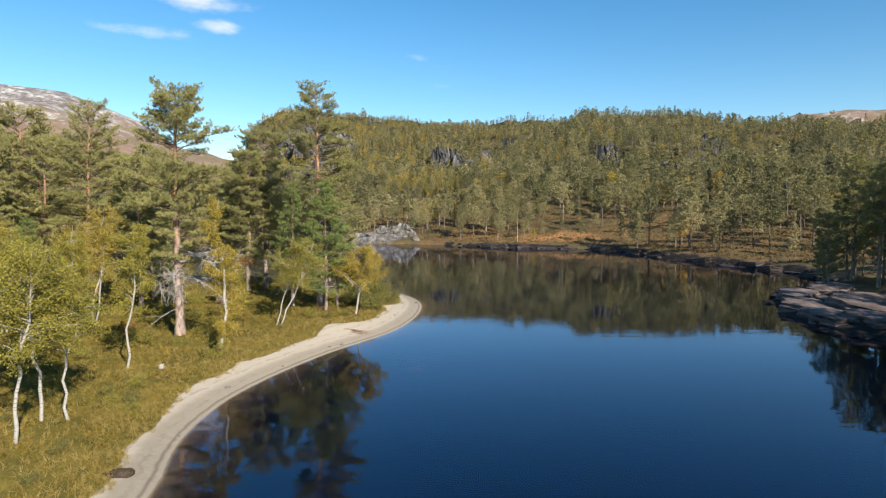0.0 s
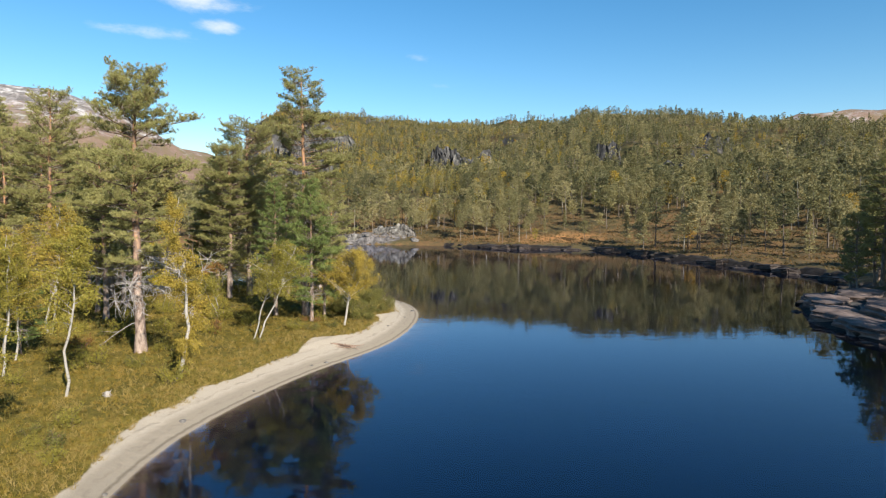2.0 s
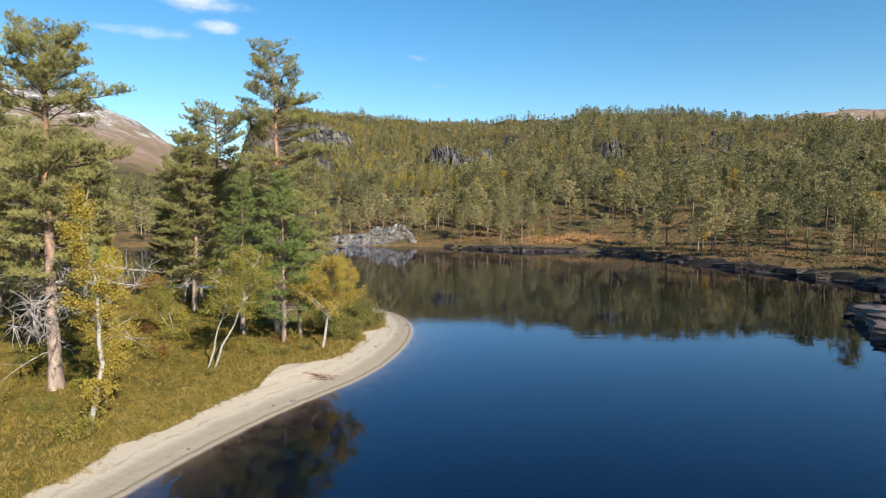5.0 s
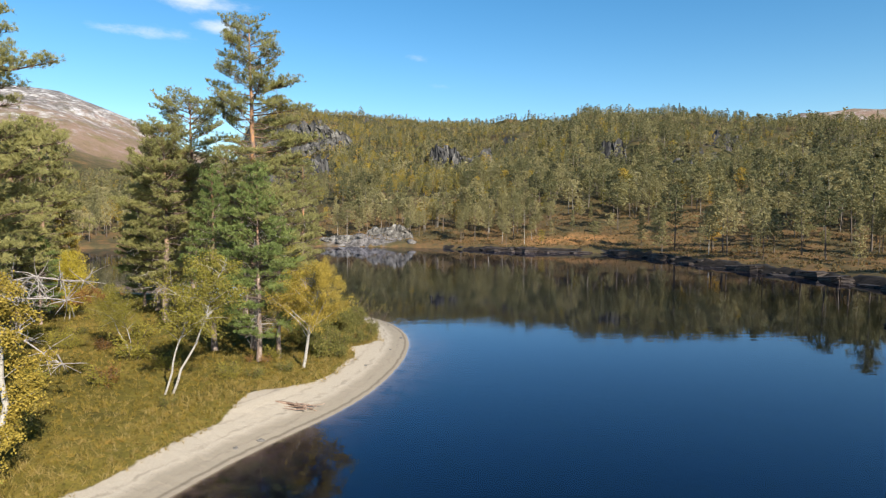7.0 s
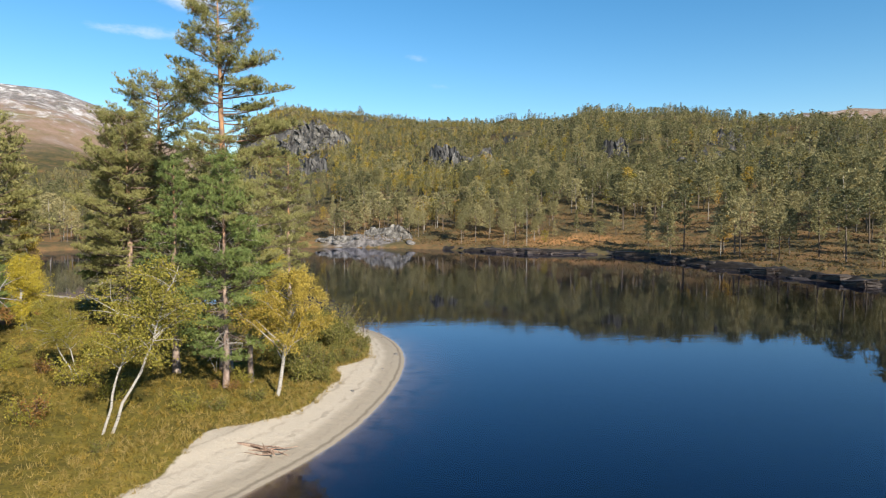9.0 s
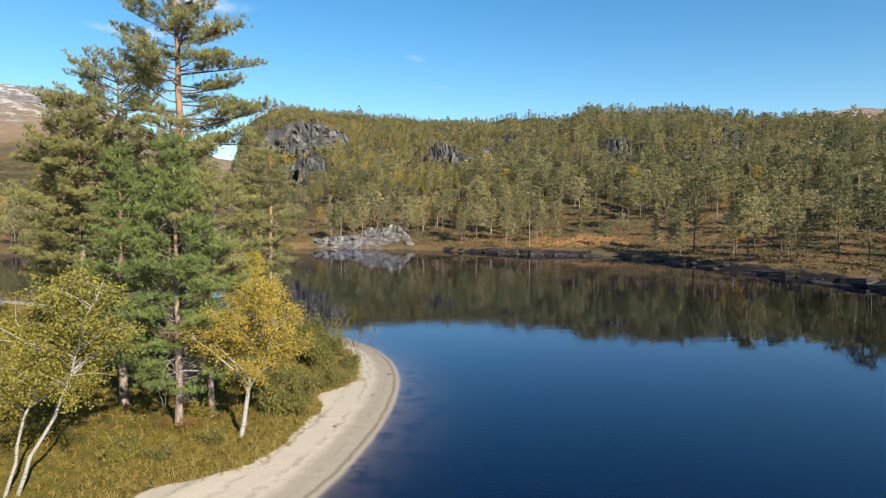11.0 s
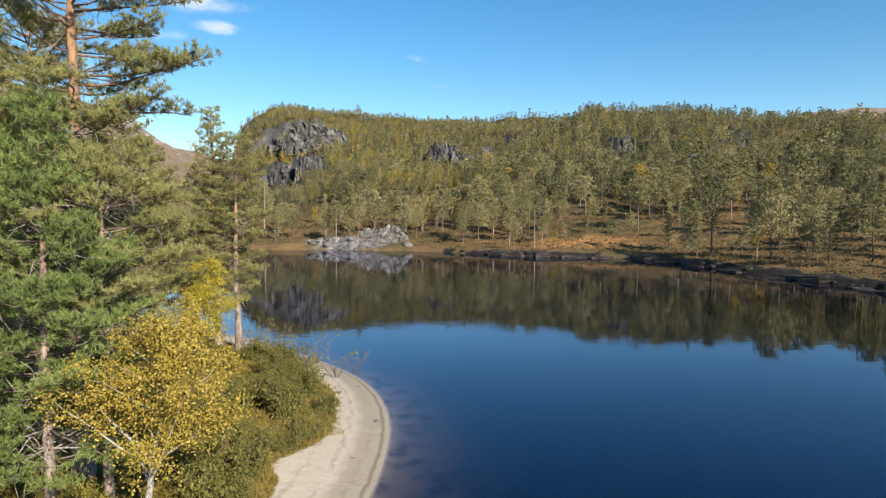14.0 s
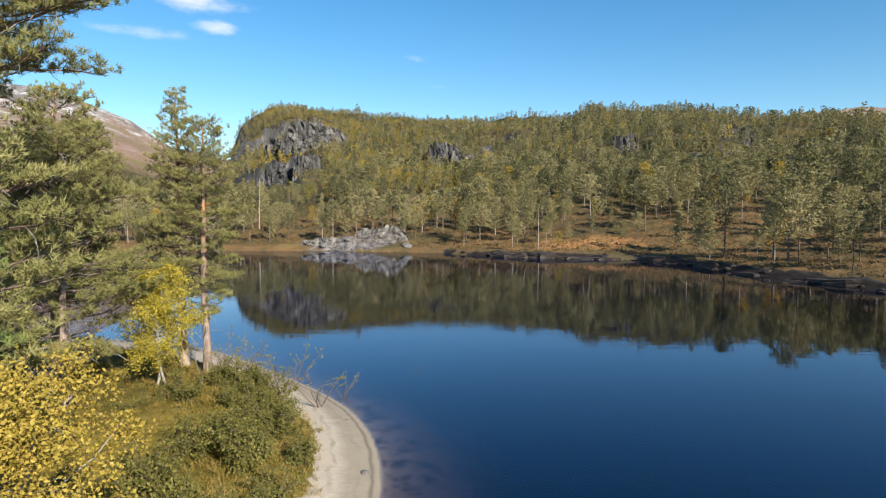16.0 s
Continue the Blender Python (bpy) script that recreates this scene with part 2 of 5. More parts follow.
M_HEATHER = leafy("heather_and_bilberry", [(0.1, (0.050, 0.046, 0.012)), (0.36, (0.135, 0.108, 0.020)), (0.56, (0.235, 0.165, 0.03)), (0.68, (0.33, 0.215, 0.055)), (0.80, (0.28, 0.125, 0.035)), (0.95, (0.27, 0.085, 0.03))], 0.25, scale=0.45, tint_gain=0.35)
M_GRASS = leafy("autumn_grass", [(0.1, (0.13, 0.10, 0.022)), (0.5, (0.28, 0.20, 0.055)), (0.9, (0.42, 0.315, 0.13))], 0.3, scale=0.8)
M_RUST = leafy("rust_brown_leaves", [(0.1, (0.10, 0.05, 0.018)), (0.5, (0.22, 0.11, 0.03)), (0.9, (0.30, 0.18, 0.045))], 0.3)
M_FAR_PINE = leafy("far_pine_crowns", [(0.05, (0.056, 0.060, 0.031)), (0.35, (0.138, 0.133, 0.060)), (0.6, (0.238, 0.213, 0.092)), (0.9, (0.36, 0.305, 0.145))], 0.36, scale=0.05, tint_gain=0.65)
M_FAR_GOLD = leafy("far_birch_crowns", [(0.1, (0.14, 0.13, 0.030)), (0.45, (0.26, 0.21, 0.040)), (0.7, (0.38, 0.262, 0.045)), (0.95, (0.40, 0.21, 0.04))], 0.25, scale=0.03, tint_gain=0.5)


def far_bark():
    n = Nodes("far_trunks")
    return n.done(n.ramp(n.attr("tint"), [(0.2, (0.07, 0.052, 0.04)), (0.65, (0.135, 0.108, 0.086)), (0.95, (0.26, 0.235, 0.20))]), 0.9, 0.1)


M_FAR_BARK = far_bark()


def ground_material():
    n = Nodes("heath_sand_and_rock")
    sand_a, heath_a, bed_a, rock_a = n.attr("sand"), n.attr("heath"), n.attr("bed"), n.attr("rock")
    # sand: pale dry grains, tide lines along the shore, small debris
    g = n.noise(30.0, 5, 0.7)
    line = n.noise(1.4, 4, 0.6)
    dist = n.attr("shore")
    band = n.math("SINE", n.math("MULTIPLY", n.math("ADD", dist, n.math("MULTIPLY", line, 0.7)), 8.0))
    sand = n.mix(n.span(g, 0.3, 0.7), (0.33, 0.277, 0.212), (0.47, 0.405, 0.315))
    patch = n.span(n.noise(0.9, 6, 0.75), 0.40, 0.60)
    sand = n.mix(n.math("MULTIPLY", n.span(band, 0.72, 1.0, 0.0, 0.6), patch), sand, (0.20, 0.165, 0.125))
    wet = n.span(n.math("ADD", dist, n.math("MULTIPLY", line, 0.5)), 1.15, 1.5, 1.0, 0.0)
    sand = n.mix(n.math("MULTIPLY", wet, 0.62), sand, (0.22, 0.182, 0.132))
    rim = n.span(n.math("ABSOLUTE", n.math("SUBTRACT", n.math("ADD", dist, n.math("MULTIPLY", line, 0.2)), 0.30)), 0.0, 0.10, 0.6, 0.0)
    sand = n.mix(rim, sand, (0.07, 0.052, 0.036))
    grit = n.noise(7.0, 5, 0.8)
    sand = n.mix(n.span(grit, 0.62, 0.70, 0.0, 0.7), sand, (0.12, 0.095, 0.07))
    # heath: moss, grass and dwarf shrubs
    a, b, c2 = n.noise(0.35, 5, 0.65), n.noise(2.2, 5, 0.65), n.noise(12.0, 4, 0.7)
    green = n.ramp(n.math("ADD", n.math("MULTIPLY", a, 0.55), n.math("MULTIPLY", b, 0.45)),
                   [(0.34, (0.06, 0.052, 0.012)), (0.48, (0.125, 0.10, 0.018)), (0.60, (0.20, 0.145, 0.03)), (0.72, (0.21, 0.11, 0.03))])
    d = n.noise(0.045, 6, 0.6)
    brown = n.ramp(n.math("ADD", n.math("MULTIPLY", d, 0.4), n.math("MULTIPLY", n.noise(0.22, 6, 0.7), 0.6)),
                   [(0.34, (0.042, 0.036, 0.018)), (0.46, (0.092, 0.072, 0.032)), (0.56, (0.18, 0.10, 0.042)), (0.64, (0.12, 0.105, 0.042)), (0.74, (0.23, 0.165, 0.068))])
    brown = n.mix(n.math("MULTIPLY", n.attr("clearing"), n.span(a, 0.3, 0.55)), brown, n.mix(n.span(b, 0.4, 0.6), (0.34, 0.15, 0.05), (0.55, 0.27, 0.10)))
    high = n.attr("high")
    e = n.noise(0.012, 6, 0.65)
    alpine = n.ramp(n.math("ADD", n.math("MULTIPLY", e, 0.6), n.math("MULTIPLY", d, 0.4)), [(0.36, (0.15, 0.14, 0.05)), (0.46, (0.20, 0.14, 0.085)), (0.56, (0.25, 0.165, 0.125)), (0.66, (0.32, 0.265, 0.235))])
    tall = n.node("ShaderNodeSeparateXYZ")
    n.link(n.tc, tall.inputs[0])
    scree = n.math("ADD", n.math("MULTIPLY", tall.outputs["Z"], 0.0012), n.math("MULTIPLY", n.noise(0.035, 8, 0.8), 0.7))
    alpine = n.mix(n.span(scree, 0.55, 0.68), alpine, n.ramp(n.noise(0.03, 6, 0.75), [(0.43, (0.12, 0.105, 0.10)), (0.5, (0.30, 0.28, 0.27)), (0.57, (0.58, 0.55, 0.53))]))
    floor_c = n.ramp(n.math("ADD", n.math("MULTIPLY", d, 0.5), n.math("MULTIPLY", n.noise(0.15, 5, 0.7), 0.5)),
                     [(0.36, (0.028, 0.029, 0.013)), (0.48, (0.062, 0.055, 0.021)), (0.58, (0.125, 0.082, 0.033)), (0.68, (0.19, 0.10, 0.04))])
    brown = n.mix(n.attr("wooded"), brown, floor_c)
    brown = n.mix(high, brown, alpine)
    soil = n.mix(heath_a, green, brown)
    soil = n.mix(n.span(c2, 0.5, 0.75), soil, (0.03, 0.025, 0.012))
    col = n.mix(n.span(n.math("ADD", sand_a, n.math("MULTIPLY", n.math("SUBTRACT", b, 0.5), 0.7)), 0.42, 0.58), soil, sand)
    # rock: bare faces and slabs
    r1, r2 = n.noise(0.6, 6, 0.7, stretch=(1, 1, 0.35)), n.noise(0.07, 6, 0.7, stretch=(1, 1, 0.25))
    stone = n.ramp(n.math("ADD", n.math("MULTIPLY", r1, 0.5), n.math("MULTIPLY", r2, 0.5)),
                   [(0.36, (0.018, 0.018, 0.02)), (0.5, (0.06, 0.057, 0.054)), (0.64, (0.18, 0.165, 0.15))])
    stone = n.mix(n.attr("pale"), stone, n.ramp(r1, [(0.38, (0.045, 0.040, 0.036)), (0.48, (0.12, 0.105, 0.097)), (0.62, (0.27, 0.245, 0.228))]))
    # ledge rock: wet peat black, with the shade of the undercut painted in
    stone = n.mix(n.attr("ledge"), stone, n.mix(n.span(r1, 0.4, 0.65), (0.009, 0.007, 0.006), (0.034, 0.026, 0.020)))
    col = n.mix(n.span(n.math("ADD", rock_a, n.math("MULTIPLY", n.math("SUBTRACT", r2, 0.5), 0.9)), 0.42, 0.58), col, stone)
    # lake bed: sand at the edge, brown silt, then blue-black standing for light lost with depth
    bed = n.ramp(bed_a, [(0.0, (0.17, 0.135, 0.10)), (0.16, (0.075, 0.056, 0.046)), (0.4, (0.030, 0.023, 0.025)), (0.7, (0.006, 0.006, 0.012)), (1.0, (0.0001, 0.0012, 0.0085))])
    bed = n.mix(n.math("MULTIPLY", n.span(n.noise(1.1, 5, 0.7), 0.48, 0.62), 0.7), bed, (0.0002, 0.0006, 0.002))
    lift = n.node("ShaderNodeSeparateXYZ")
    n.link(n.tc, lift.inputs[0])
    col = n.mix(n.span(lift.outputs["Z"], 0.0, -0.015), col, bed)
    n.bump(n.math("ADD", n.math("MULTIPLY", g, 0.3), n.math("ADD", b, n.math("MULTIPLY", r1, 0.8))), 0.5, 0.12)
    n.done(col, 0.92, 0.15)
    n.link(n.span(lift.outputs["Z"], 0.0, -0.015, 0.15, 0.0), n.bsdf.inputs["Specular IOR Level"])
    return n.m


def water_material():
    n = Nodes("still_lake_water")
    r = n.noise(1.1, 2, 0.5, stretch=(0.3, 1.6, 1))
    n.bump(r, 1.0, 0.0035)
    wave = n.bsdf.inputs["Normal"].links[0].from_socket
    fres = n.node("ShaderNodeFresnel", IOR=1.48)
    clear = n.node("ShaderNodeBsdfRefraction", Color=(0.80, 0.80, 0.86, 1), Roughness=0.0, IOR=1.33)
    gloss = n.node("ShaderNodeBsdfGlossy", Color=(0.82, 0.86, 1.0, 1), Roughness=0.015)
    both = n.node("ShaderNodeMixShader")
    for nd in (fres, clear, gloss):
        n.link(wave, nd.inputs["Normal"])
    n.link(fres.outputs[0], both.inputs[0])
    n.link(clear.outputs[0], both.inputs[1])
    n.link(gloss.outputs[0], both.inputs[2])
    n.link(both.outputs[0], n.out.inputs["Surface"])
    return n.m


M_GROUND = ground_material()
M_WATER = water_material()

# ---- the lie of the land ----
SHORE = np.array([
    (-7, -90), (-7.6, -20), (-8, 8), (-8.3, 17), (-9.3, 20.2), (-9.6, 23), (-9.5, 26), (-8.8, 29.3), (-7.8, 32.4), (-6.6, 35.6),
    (-5.1, 38.5), (-3.8, 41.1), (-2.8, 44.6), (-2.1, 49.2), (-2.0, 53.8), (-2.6, 57.6), (-3.9, 61), (-5.8, 63.7), (-8.1, 66.3),
    (-10.7, 69.2), (-13.5, 71.8), (-17, 74), (-24, 75.5), (-34, 78), (-48, 86), (-66, 96), (-85, 110), (-95, 135), (-85, 160),
    (-60, 171), (-40, 173), (-32, 173), (-24, 173), (-13, 171), (-4, 169), (2, 162), (7.4, 158.5), (12.5, 154.5), (17.5, 151.5),
    (22.6, 150), (29, 148), (34.5, 146.5), (38, 141), (40, 133), (41, 124), (42, 117), (43, 111), (44.5, 105), (46.5, 99.5), (48.5, 92),
    (49.5, 84), (48, 76), (43, 69), (37, 64.5), (32.7, 60.9), (29.9, 55), (27.6, 49.3), (27.4, 45), (27.8, 41), (30, 30),
    (35, 5), (36, -30), (28, -90)], float)


def rounded(poly, times=2):
    """Corner cutting: a soft closed line through the stations."""
    for _ in range(times):
        nx = np.roll(poly, -1, 0)
        poly = np.stack([poly * 0.75 + nx * 0.25, poly * 0.25 + nx * 0.75], 1).reshape(-1, 2)
    return poly


LAKE = rounded(SHORE)


def shore_distance(x, y):
    """Metres from the waterline: above 0 on land, below 0 in the lake."""
    x, y = np.asarray(x, float).ravel(), np.asarray(y, float).ravel()
    best = np.full(len(x), 1e18)
    inside = np.zeros(len(x), bool)
    for (x0, y0), (x1, y1) in zip(LAKE, np.roll(LAKE, -1, 0)):
        dx, dy = x1 - x0, y1 - y0
        u = np.clip(((x - x0) * dx + (y - y0) * dy) / (dx * dx + dy * dy), 0, 1)
        best = np.minimum(best, (x - x0 - u * dx) ** 2 + (y - y0 - u * dy) ** 2)
        if y0 != y1:
            inside ^= ((y0 > y) != (y1 > y)) & (x < (x1 - x0) * (y - y0) / (y1 - y0) + x0)
    d = np.sqrt(best)
    wild = 1 - smooth01((20 - x) / 15) * smooth01((100 - y) / 20)
    return np.where(inside, -d, d) + wild * 1.0 * fbm(x * .16, y * .16, 3) * smooth01((y - 62) / 12)


# ridges seen from the water: bearing (degrees), distance, rise per metre
HUB = (-0.3, 37.0)
RIDGE = np.array([(-180, 700, .10), (-60, 900, .03), (-24, 900, .012), (-20.2, 900, .03), (-19.4, 900, .062), (-18.9, 900, .088), (-18.2, 905, .127),
                  (-17.4, 910, .140), (-16, 915, .157), (-14.5, 920, .165), (-13, 925, .170), (-11.5, 925, .164), (-9.5, 920, .157),
                  (-7, 910, .151), (-4.4, 890, .146), (-1.7, 870, .144), (0.9, 850, .142), (3.5, 820, .144), (6.1, 790, .148),
                  (8.7, 765, .152), (11.2, 735, .157), (13.7, 715, .165), (16.2, 700, .164), (18.6, 690, .158), (21, 680, .153),
                  (25.4, 660, .142), (29.5, 640, .131), (33.3, 620, .118), (36, 600, .112), (60, 500, .10), (180, 700, .10)])
MOUNTAIN = np.array([(-70, 1700, .15), (-45, 1700, .165), (-36, 1700, .176), (-34, 1700, .178), (-32, 1700, .1725), (-30.2, 1700, .162),
                     (-28.2, 1690, .149), (-26.1, 1680, .127), (-24.6, 1670, .106), (-22, 1660, .097), (-20, 1650, .086), (-17, 1640, .075), (-12, 1600, .02), (-8, 1600, .0)])
FELL = np.array([(24, 1300, .09), (27, 1300, .122), (29.5, 1300, .1445), (30.7, 1300, .149), (32.2, 1300, .1515), (36, 1300, .149), (50, 1300, .12), (75, 1300, .02)])
CLIFFY = np.array([(0, 0), (.30, .09), (.45, .15), (.468, .285), (.75, .50), (.775, .715), (1, 1)])


def land_height(x, y, sd):
    x, y = np.asarray(x, float).ravel(), np.asarray(y, float).ravel()
    dx, dy = x - HUB[0], y - HUB[1]
    r, az = np.hypot(dx, dy), np.degrees(np.arctan2(dx, dy))
    land = np.maximum(sd, 0)
    near = smooth01((20 - x) / 15) * smooth01((100 - y) / 20)     # the sandy side
    beach = np.interp(land, [0, 0.5, 2.3, 2.8, 5, 14, 40, 80], [0, .10, .42, .55, .72, 1.0, 1.6, 2.6])
    rocky = np.interp(land, [0, 0.9, 2.2, 4, 12, 40, 90], [0, .35, .85, 1.1, 1.6, 2.9, 5.5])
    z = beach * near + rocky * (1 - near)
    bumps = smooth01((land - 2.2) / 3)
    z = z + bumps * (0.16 * fbm(x * .35, y * .35, 3) + 0.35 * near * fbm(x * .06 + 9, y * .06, 2) * smooth01((land - 6) / 12))
    z = z + (1 - near) * smooth01((land - 1) / 3) * (0.25 * fbm(x * .5, y * .5, 3)) + (1 - near) * smooth01((land - 8) / 30) * 1.2 * fbm(x * .05, y * .05, 3)
    z = z * (1 - .5 * np.exp(-(((x - 35) / 10) ** 2 + ((y - 52) / 13) ** 2)) * (x > 20)) + .22 * fbm(x * .45, y * .45, 3) * np.exp(-(((x - 35) / 10) ** 2 + ((y - 52) / 13) ** 2)) * smooth01(land / 1.5) * (x > 20)
    hump = np.exp(-(((x + 20) / 15) ** 2 + ((y - 177) / 7) ** 2) * 1.2)
    z = z + 1.7 * hump * smooth01(land / 1.2) * np.clip(.62 + .75 * fbm(x * .16, y * .16, 3), .12, 1.2)
    # the wooded hill
    R, rise = np.interp(az, RIDGE[:, 0], RIDGE[:, 1]), np.interp(az, RIDGE[:, 0], RIDGE[:, 2])
    top = 7.8 + rise * R
    far_start = np.interp(az, [-60, -17, 0, 10, 20, 26, 36, 60], [190, 140, 132, 115, 105, 92, 85, 110])
    u = np.clip((r - far_start) / (R - far_start), 0, None)
    w = smooth01((-10.5 - az + 1.5 * fbm(x * .012, y * .012, 2)) / 3.0) * smooth01((az + 24) / 3)
    crag = 0.018 * fbm(az * 1.7, r * .004, 3)
    front = np.clip(u, 0, 1) ** 1.33 * (1 - w) + np.interp(np.clip(u + 0.010 * fbm(x * .02, y * .02, 4) + crag, 0, 1), CLIFFY[:, 0], CLIFFY[:, 1]) * w
    back = np.clip(1 - 0.75 * (u - 1), 0.0, 1)
    hill = top * np.where(u <= 1, front, back)
    hill = hill + smooth01((u - .08) / .3) * smooth01((1.15 - u) / .2) * (5.0 * fbm(x * .018, y * .018, 4) + 6 * smooth01((fbm(x * .011 + 5, y * .011, 3) + .1) / .16) + 5 * smooth01((fbm(x * .016 + 60, y * .016 + 9, 3) - .25) / .12) - 5) * np.clip(rise / .1, 0, 1)
    open_land = smooth01((sd - 4) / 20) * (1 - near)
    z = z + hill * open_land
    # bare mountains behind
    for tab, spread in ((MOUNTAIN, 1100), (FELL, 550)):
        R2, s2 = np.interp(az, tab[:, 0], tab[:, 1]), np.interp(az, tab[:, 0], tab[:, 2], left=0, right=0)
        s2 = s2 + (s2 > .01) * .0045 * fbm(az * .9, az * 0 + 3, 4)
        v = (r - R2) / spread
        m = np.where(v < 0, np.clip(1 + v, 0, 1) ** 1.25, np.clip(1 - .4 * v, 0, 1)) * (7.8 + s2 * R2)
        m = m + (14 * fbm(x * .006, y * .006, 5)) * smooth01((v + 1) / .5) * (s2 > .01) * smooth01(-v / .15)
        z = np.maximum(z, m * (s2 > .001))
    water = np.minimum(sd, 0)
    depth = np.interp(-water, [0, 1.0, 4.0, 9, 30], [0, .10, .75, 2.2, 5.0]) * near + np.interp(-water, [0, 1, 4, 20], [0, .5, 1.6, 5]) * (1 - near)
    return np.where(sd > 0, z, -depth)


def ground_at(x, y):
    return land_height(x, y, shore_distance(x, y))


def steps(*spans):
    out = []
    for a, b, s in spans:
        out.append(np.arange(a, b - 1e-6, s))
    return np.concatenate(out + [[spans[-1][1]]])


def growing(a, b, s, k):
    v = [a]
    while v[-1] < b:
        v.append(v[-1] + s)
        s *= k
    return np.array(v)


def build_ground():
    xs = np.concatenate([-growing(420, 3600, 14, 1.22)[::-1], steps((-410, -110, 8), (-110, -30, 2.0), (-30, -12, 0.4), (-12, -1, 0.2), (-1, 26, 1.5), (26, 60, 1.0), (60, 130, 3), (130, 460, 8)),
                         growing(474, 3600, 14, 1.22)])
    ys = np.concatenate([-growing(62, 2500, 12, 1.5)[::-1], steps((-50, 8, 2), (8, 75, 0.36), (75, 140, 1.4), (140, 185, 0.8), (185, 260, 2.5), (260, 1000, 6.5)),
                         growing(1012, 4200, 14, 1.15)])
    X, Y = np.meshgrid(xs, ys, indexing="ij")
    sd = shore_distance(X, Y)
    z = land_height(X, Y, sd)
    nx, ny = len(xs), len(ys)
    g = Geo()
    i, j = np.meshgrid(np.arange(nx - 1), np.arange(ny - 1), indexing="ij")
    a = (i * ny + j).ravel()
    g.add(np.stack([X.ravel(), Y.ravel(), z], 1), None, np.stack([a, a + ny, a + ny + 1, a + 1], 1))
    me = g.mesh("ground", [M_GROUND])
    x, y = X.ravel(), Y.ravel()
    near = smooth01((20 - x) / 15) * smooth01((100 - y) / 20)
    edge = sand_width(x, y)
    sand = smooth01((edge - sd) / 0.9 + 0.5) * near * (sd > -0.3)
    Z = z.reshape(nx, ny)
    gx, gy = np.gradient(Z, xs, axis=0), np.gradient(Z, ys, axis=1)
    slope = np.hypot(gx, gy).ravel()
    dist = np.hypot(x - HUB[0], y - HUB[1])
    rock = smooth01((slope - .75) / .5) * (dist > 60)
    az = np.degrees(np.arctan2(x - HUB[0], y - HUB[1]))
    rock = np.maximum(rock, smooth01((dist - 900) / 300) * (0.25 + .25 * smooth01((z - 150) / 120)) * (z > 60))
    high = smooth01((dist - 950) / 250)
    # grey slab by the water, east bank ledges darkened for wet and undercut shade, bald spots on the hill
    slab = np.exp(-(((x + 20) / 15) ** 2 + ((y - 177) / 8) ** 2) * 1.2)
    rock = np.maximum(rock, .88 * slab * (sd > 0))
    shelf = np.exp(-(((x - 36) / 9) ** 2 + ((y - 52) / 12) ** 2)) * (x > 20) * (sd > 0)
    rock = np.maximum(rock, .75 * shelf)
    ledge = smooth01((3.0 - sd + .9 * fbm(x * .4, y * .4, 3)) / 1.0) * (sd > -1.5) * (1 - near) * (x > -1) * (1 - .2 * smooth01(shelf * 2)) * (.35 + .65 * smooth01((fbm(x * .09 + 3, y * .09, 3) + .25 + .5 * smooth01((x - 25) / 15)) / .2))
    rock = np.maximum(rock, ledge * .9)
    bald = smooth01((fbm(x * .02 + 3, y * .02 + 8, 3) - .75) / .3) * (dist > 240) * .7
    rock = np.maximum(rock, bald)
    # bed tone runs with distance offshore, painting in how deep water swallows light
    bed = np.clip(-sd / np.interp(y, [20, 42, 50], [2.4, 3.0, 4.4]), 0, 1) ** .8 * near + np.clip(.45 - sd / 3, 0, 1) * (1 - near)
    for name, val in (("sand", sand), ("heath", 1 - near), ("bed", bed), ("rock", rock), ("shore", sd), ("high", high), ("ledge", ledge), ("pale", np.maximum(slab, .95 * high)), ("clearing", np.exp(-(((x - 30) / 14) ** 2 + ((y - 163) / 7) ** 2) * 1.5)), ("wooded", smooth01((sd - 35) / 60))):
        at = me.attributes.new(name, "FLOAT", "POINT")
        at.data.foreach_set("value", np.asarray(val, np.float32))
    ob = new("ground", me)
    return tagged(ob, "heath, pale sand beach and wooded hills round a lake", "ground", kind="structure")


def sand_width(x, y):
    """How far the bare sand reaches up from the water, along the shore."""
    return (np.interp(y, [10, 16, 22, 26, 30, 35, 38, 41, 43, 46, 48, 50, 53, 57, 61, 66, 70], [1.5, 1.35, 1.15, 1.6, 2.1, 2.1, 2.6, 3.7, 2.6, 2.3, 2.2, 3.0, 2.0, 2.1, 2.2, 2.6, 4.5])
            + 0.22 * fbm(x * .6, y * .45, 3))


ground = build_ground()


def build_water():
    g = Geo()
    g.add([(-130, -120, 0), (80, -120, 0), (80, 215, 0), (-130, 215, 0)], None, [(0, 1, 2, 3)])
    ob = new("water", g.mesh("water", [M_WATER]))
    ob.visible_shadow = False
    return tagged(ob, "still dark blue lake water with faint ripples", "lake", kind="structure")


water = build_water()

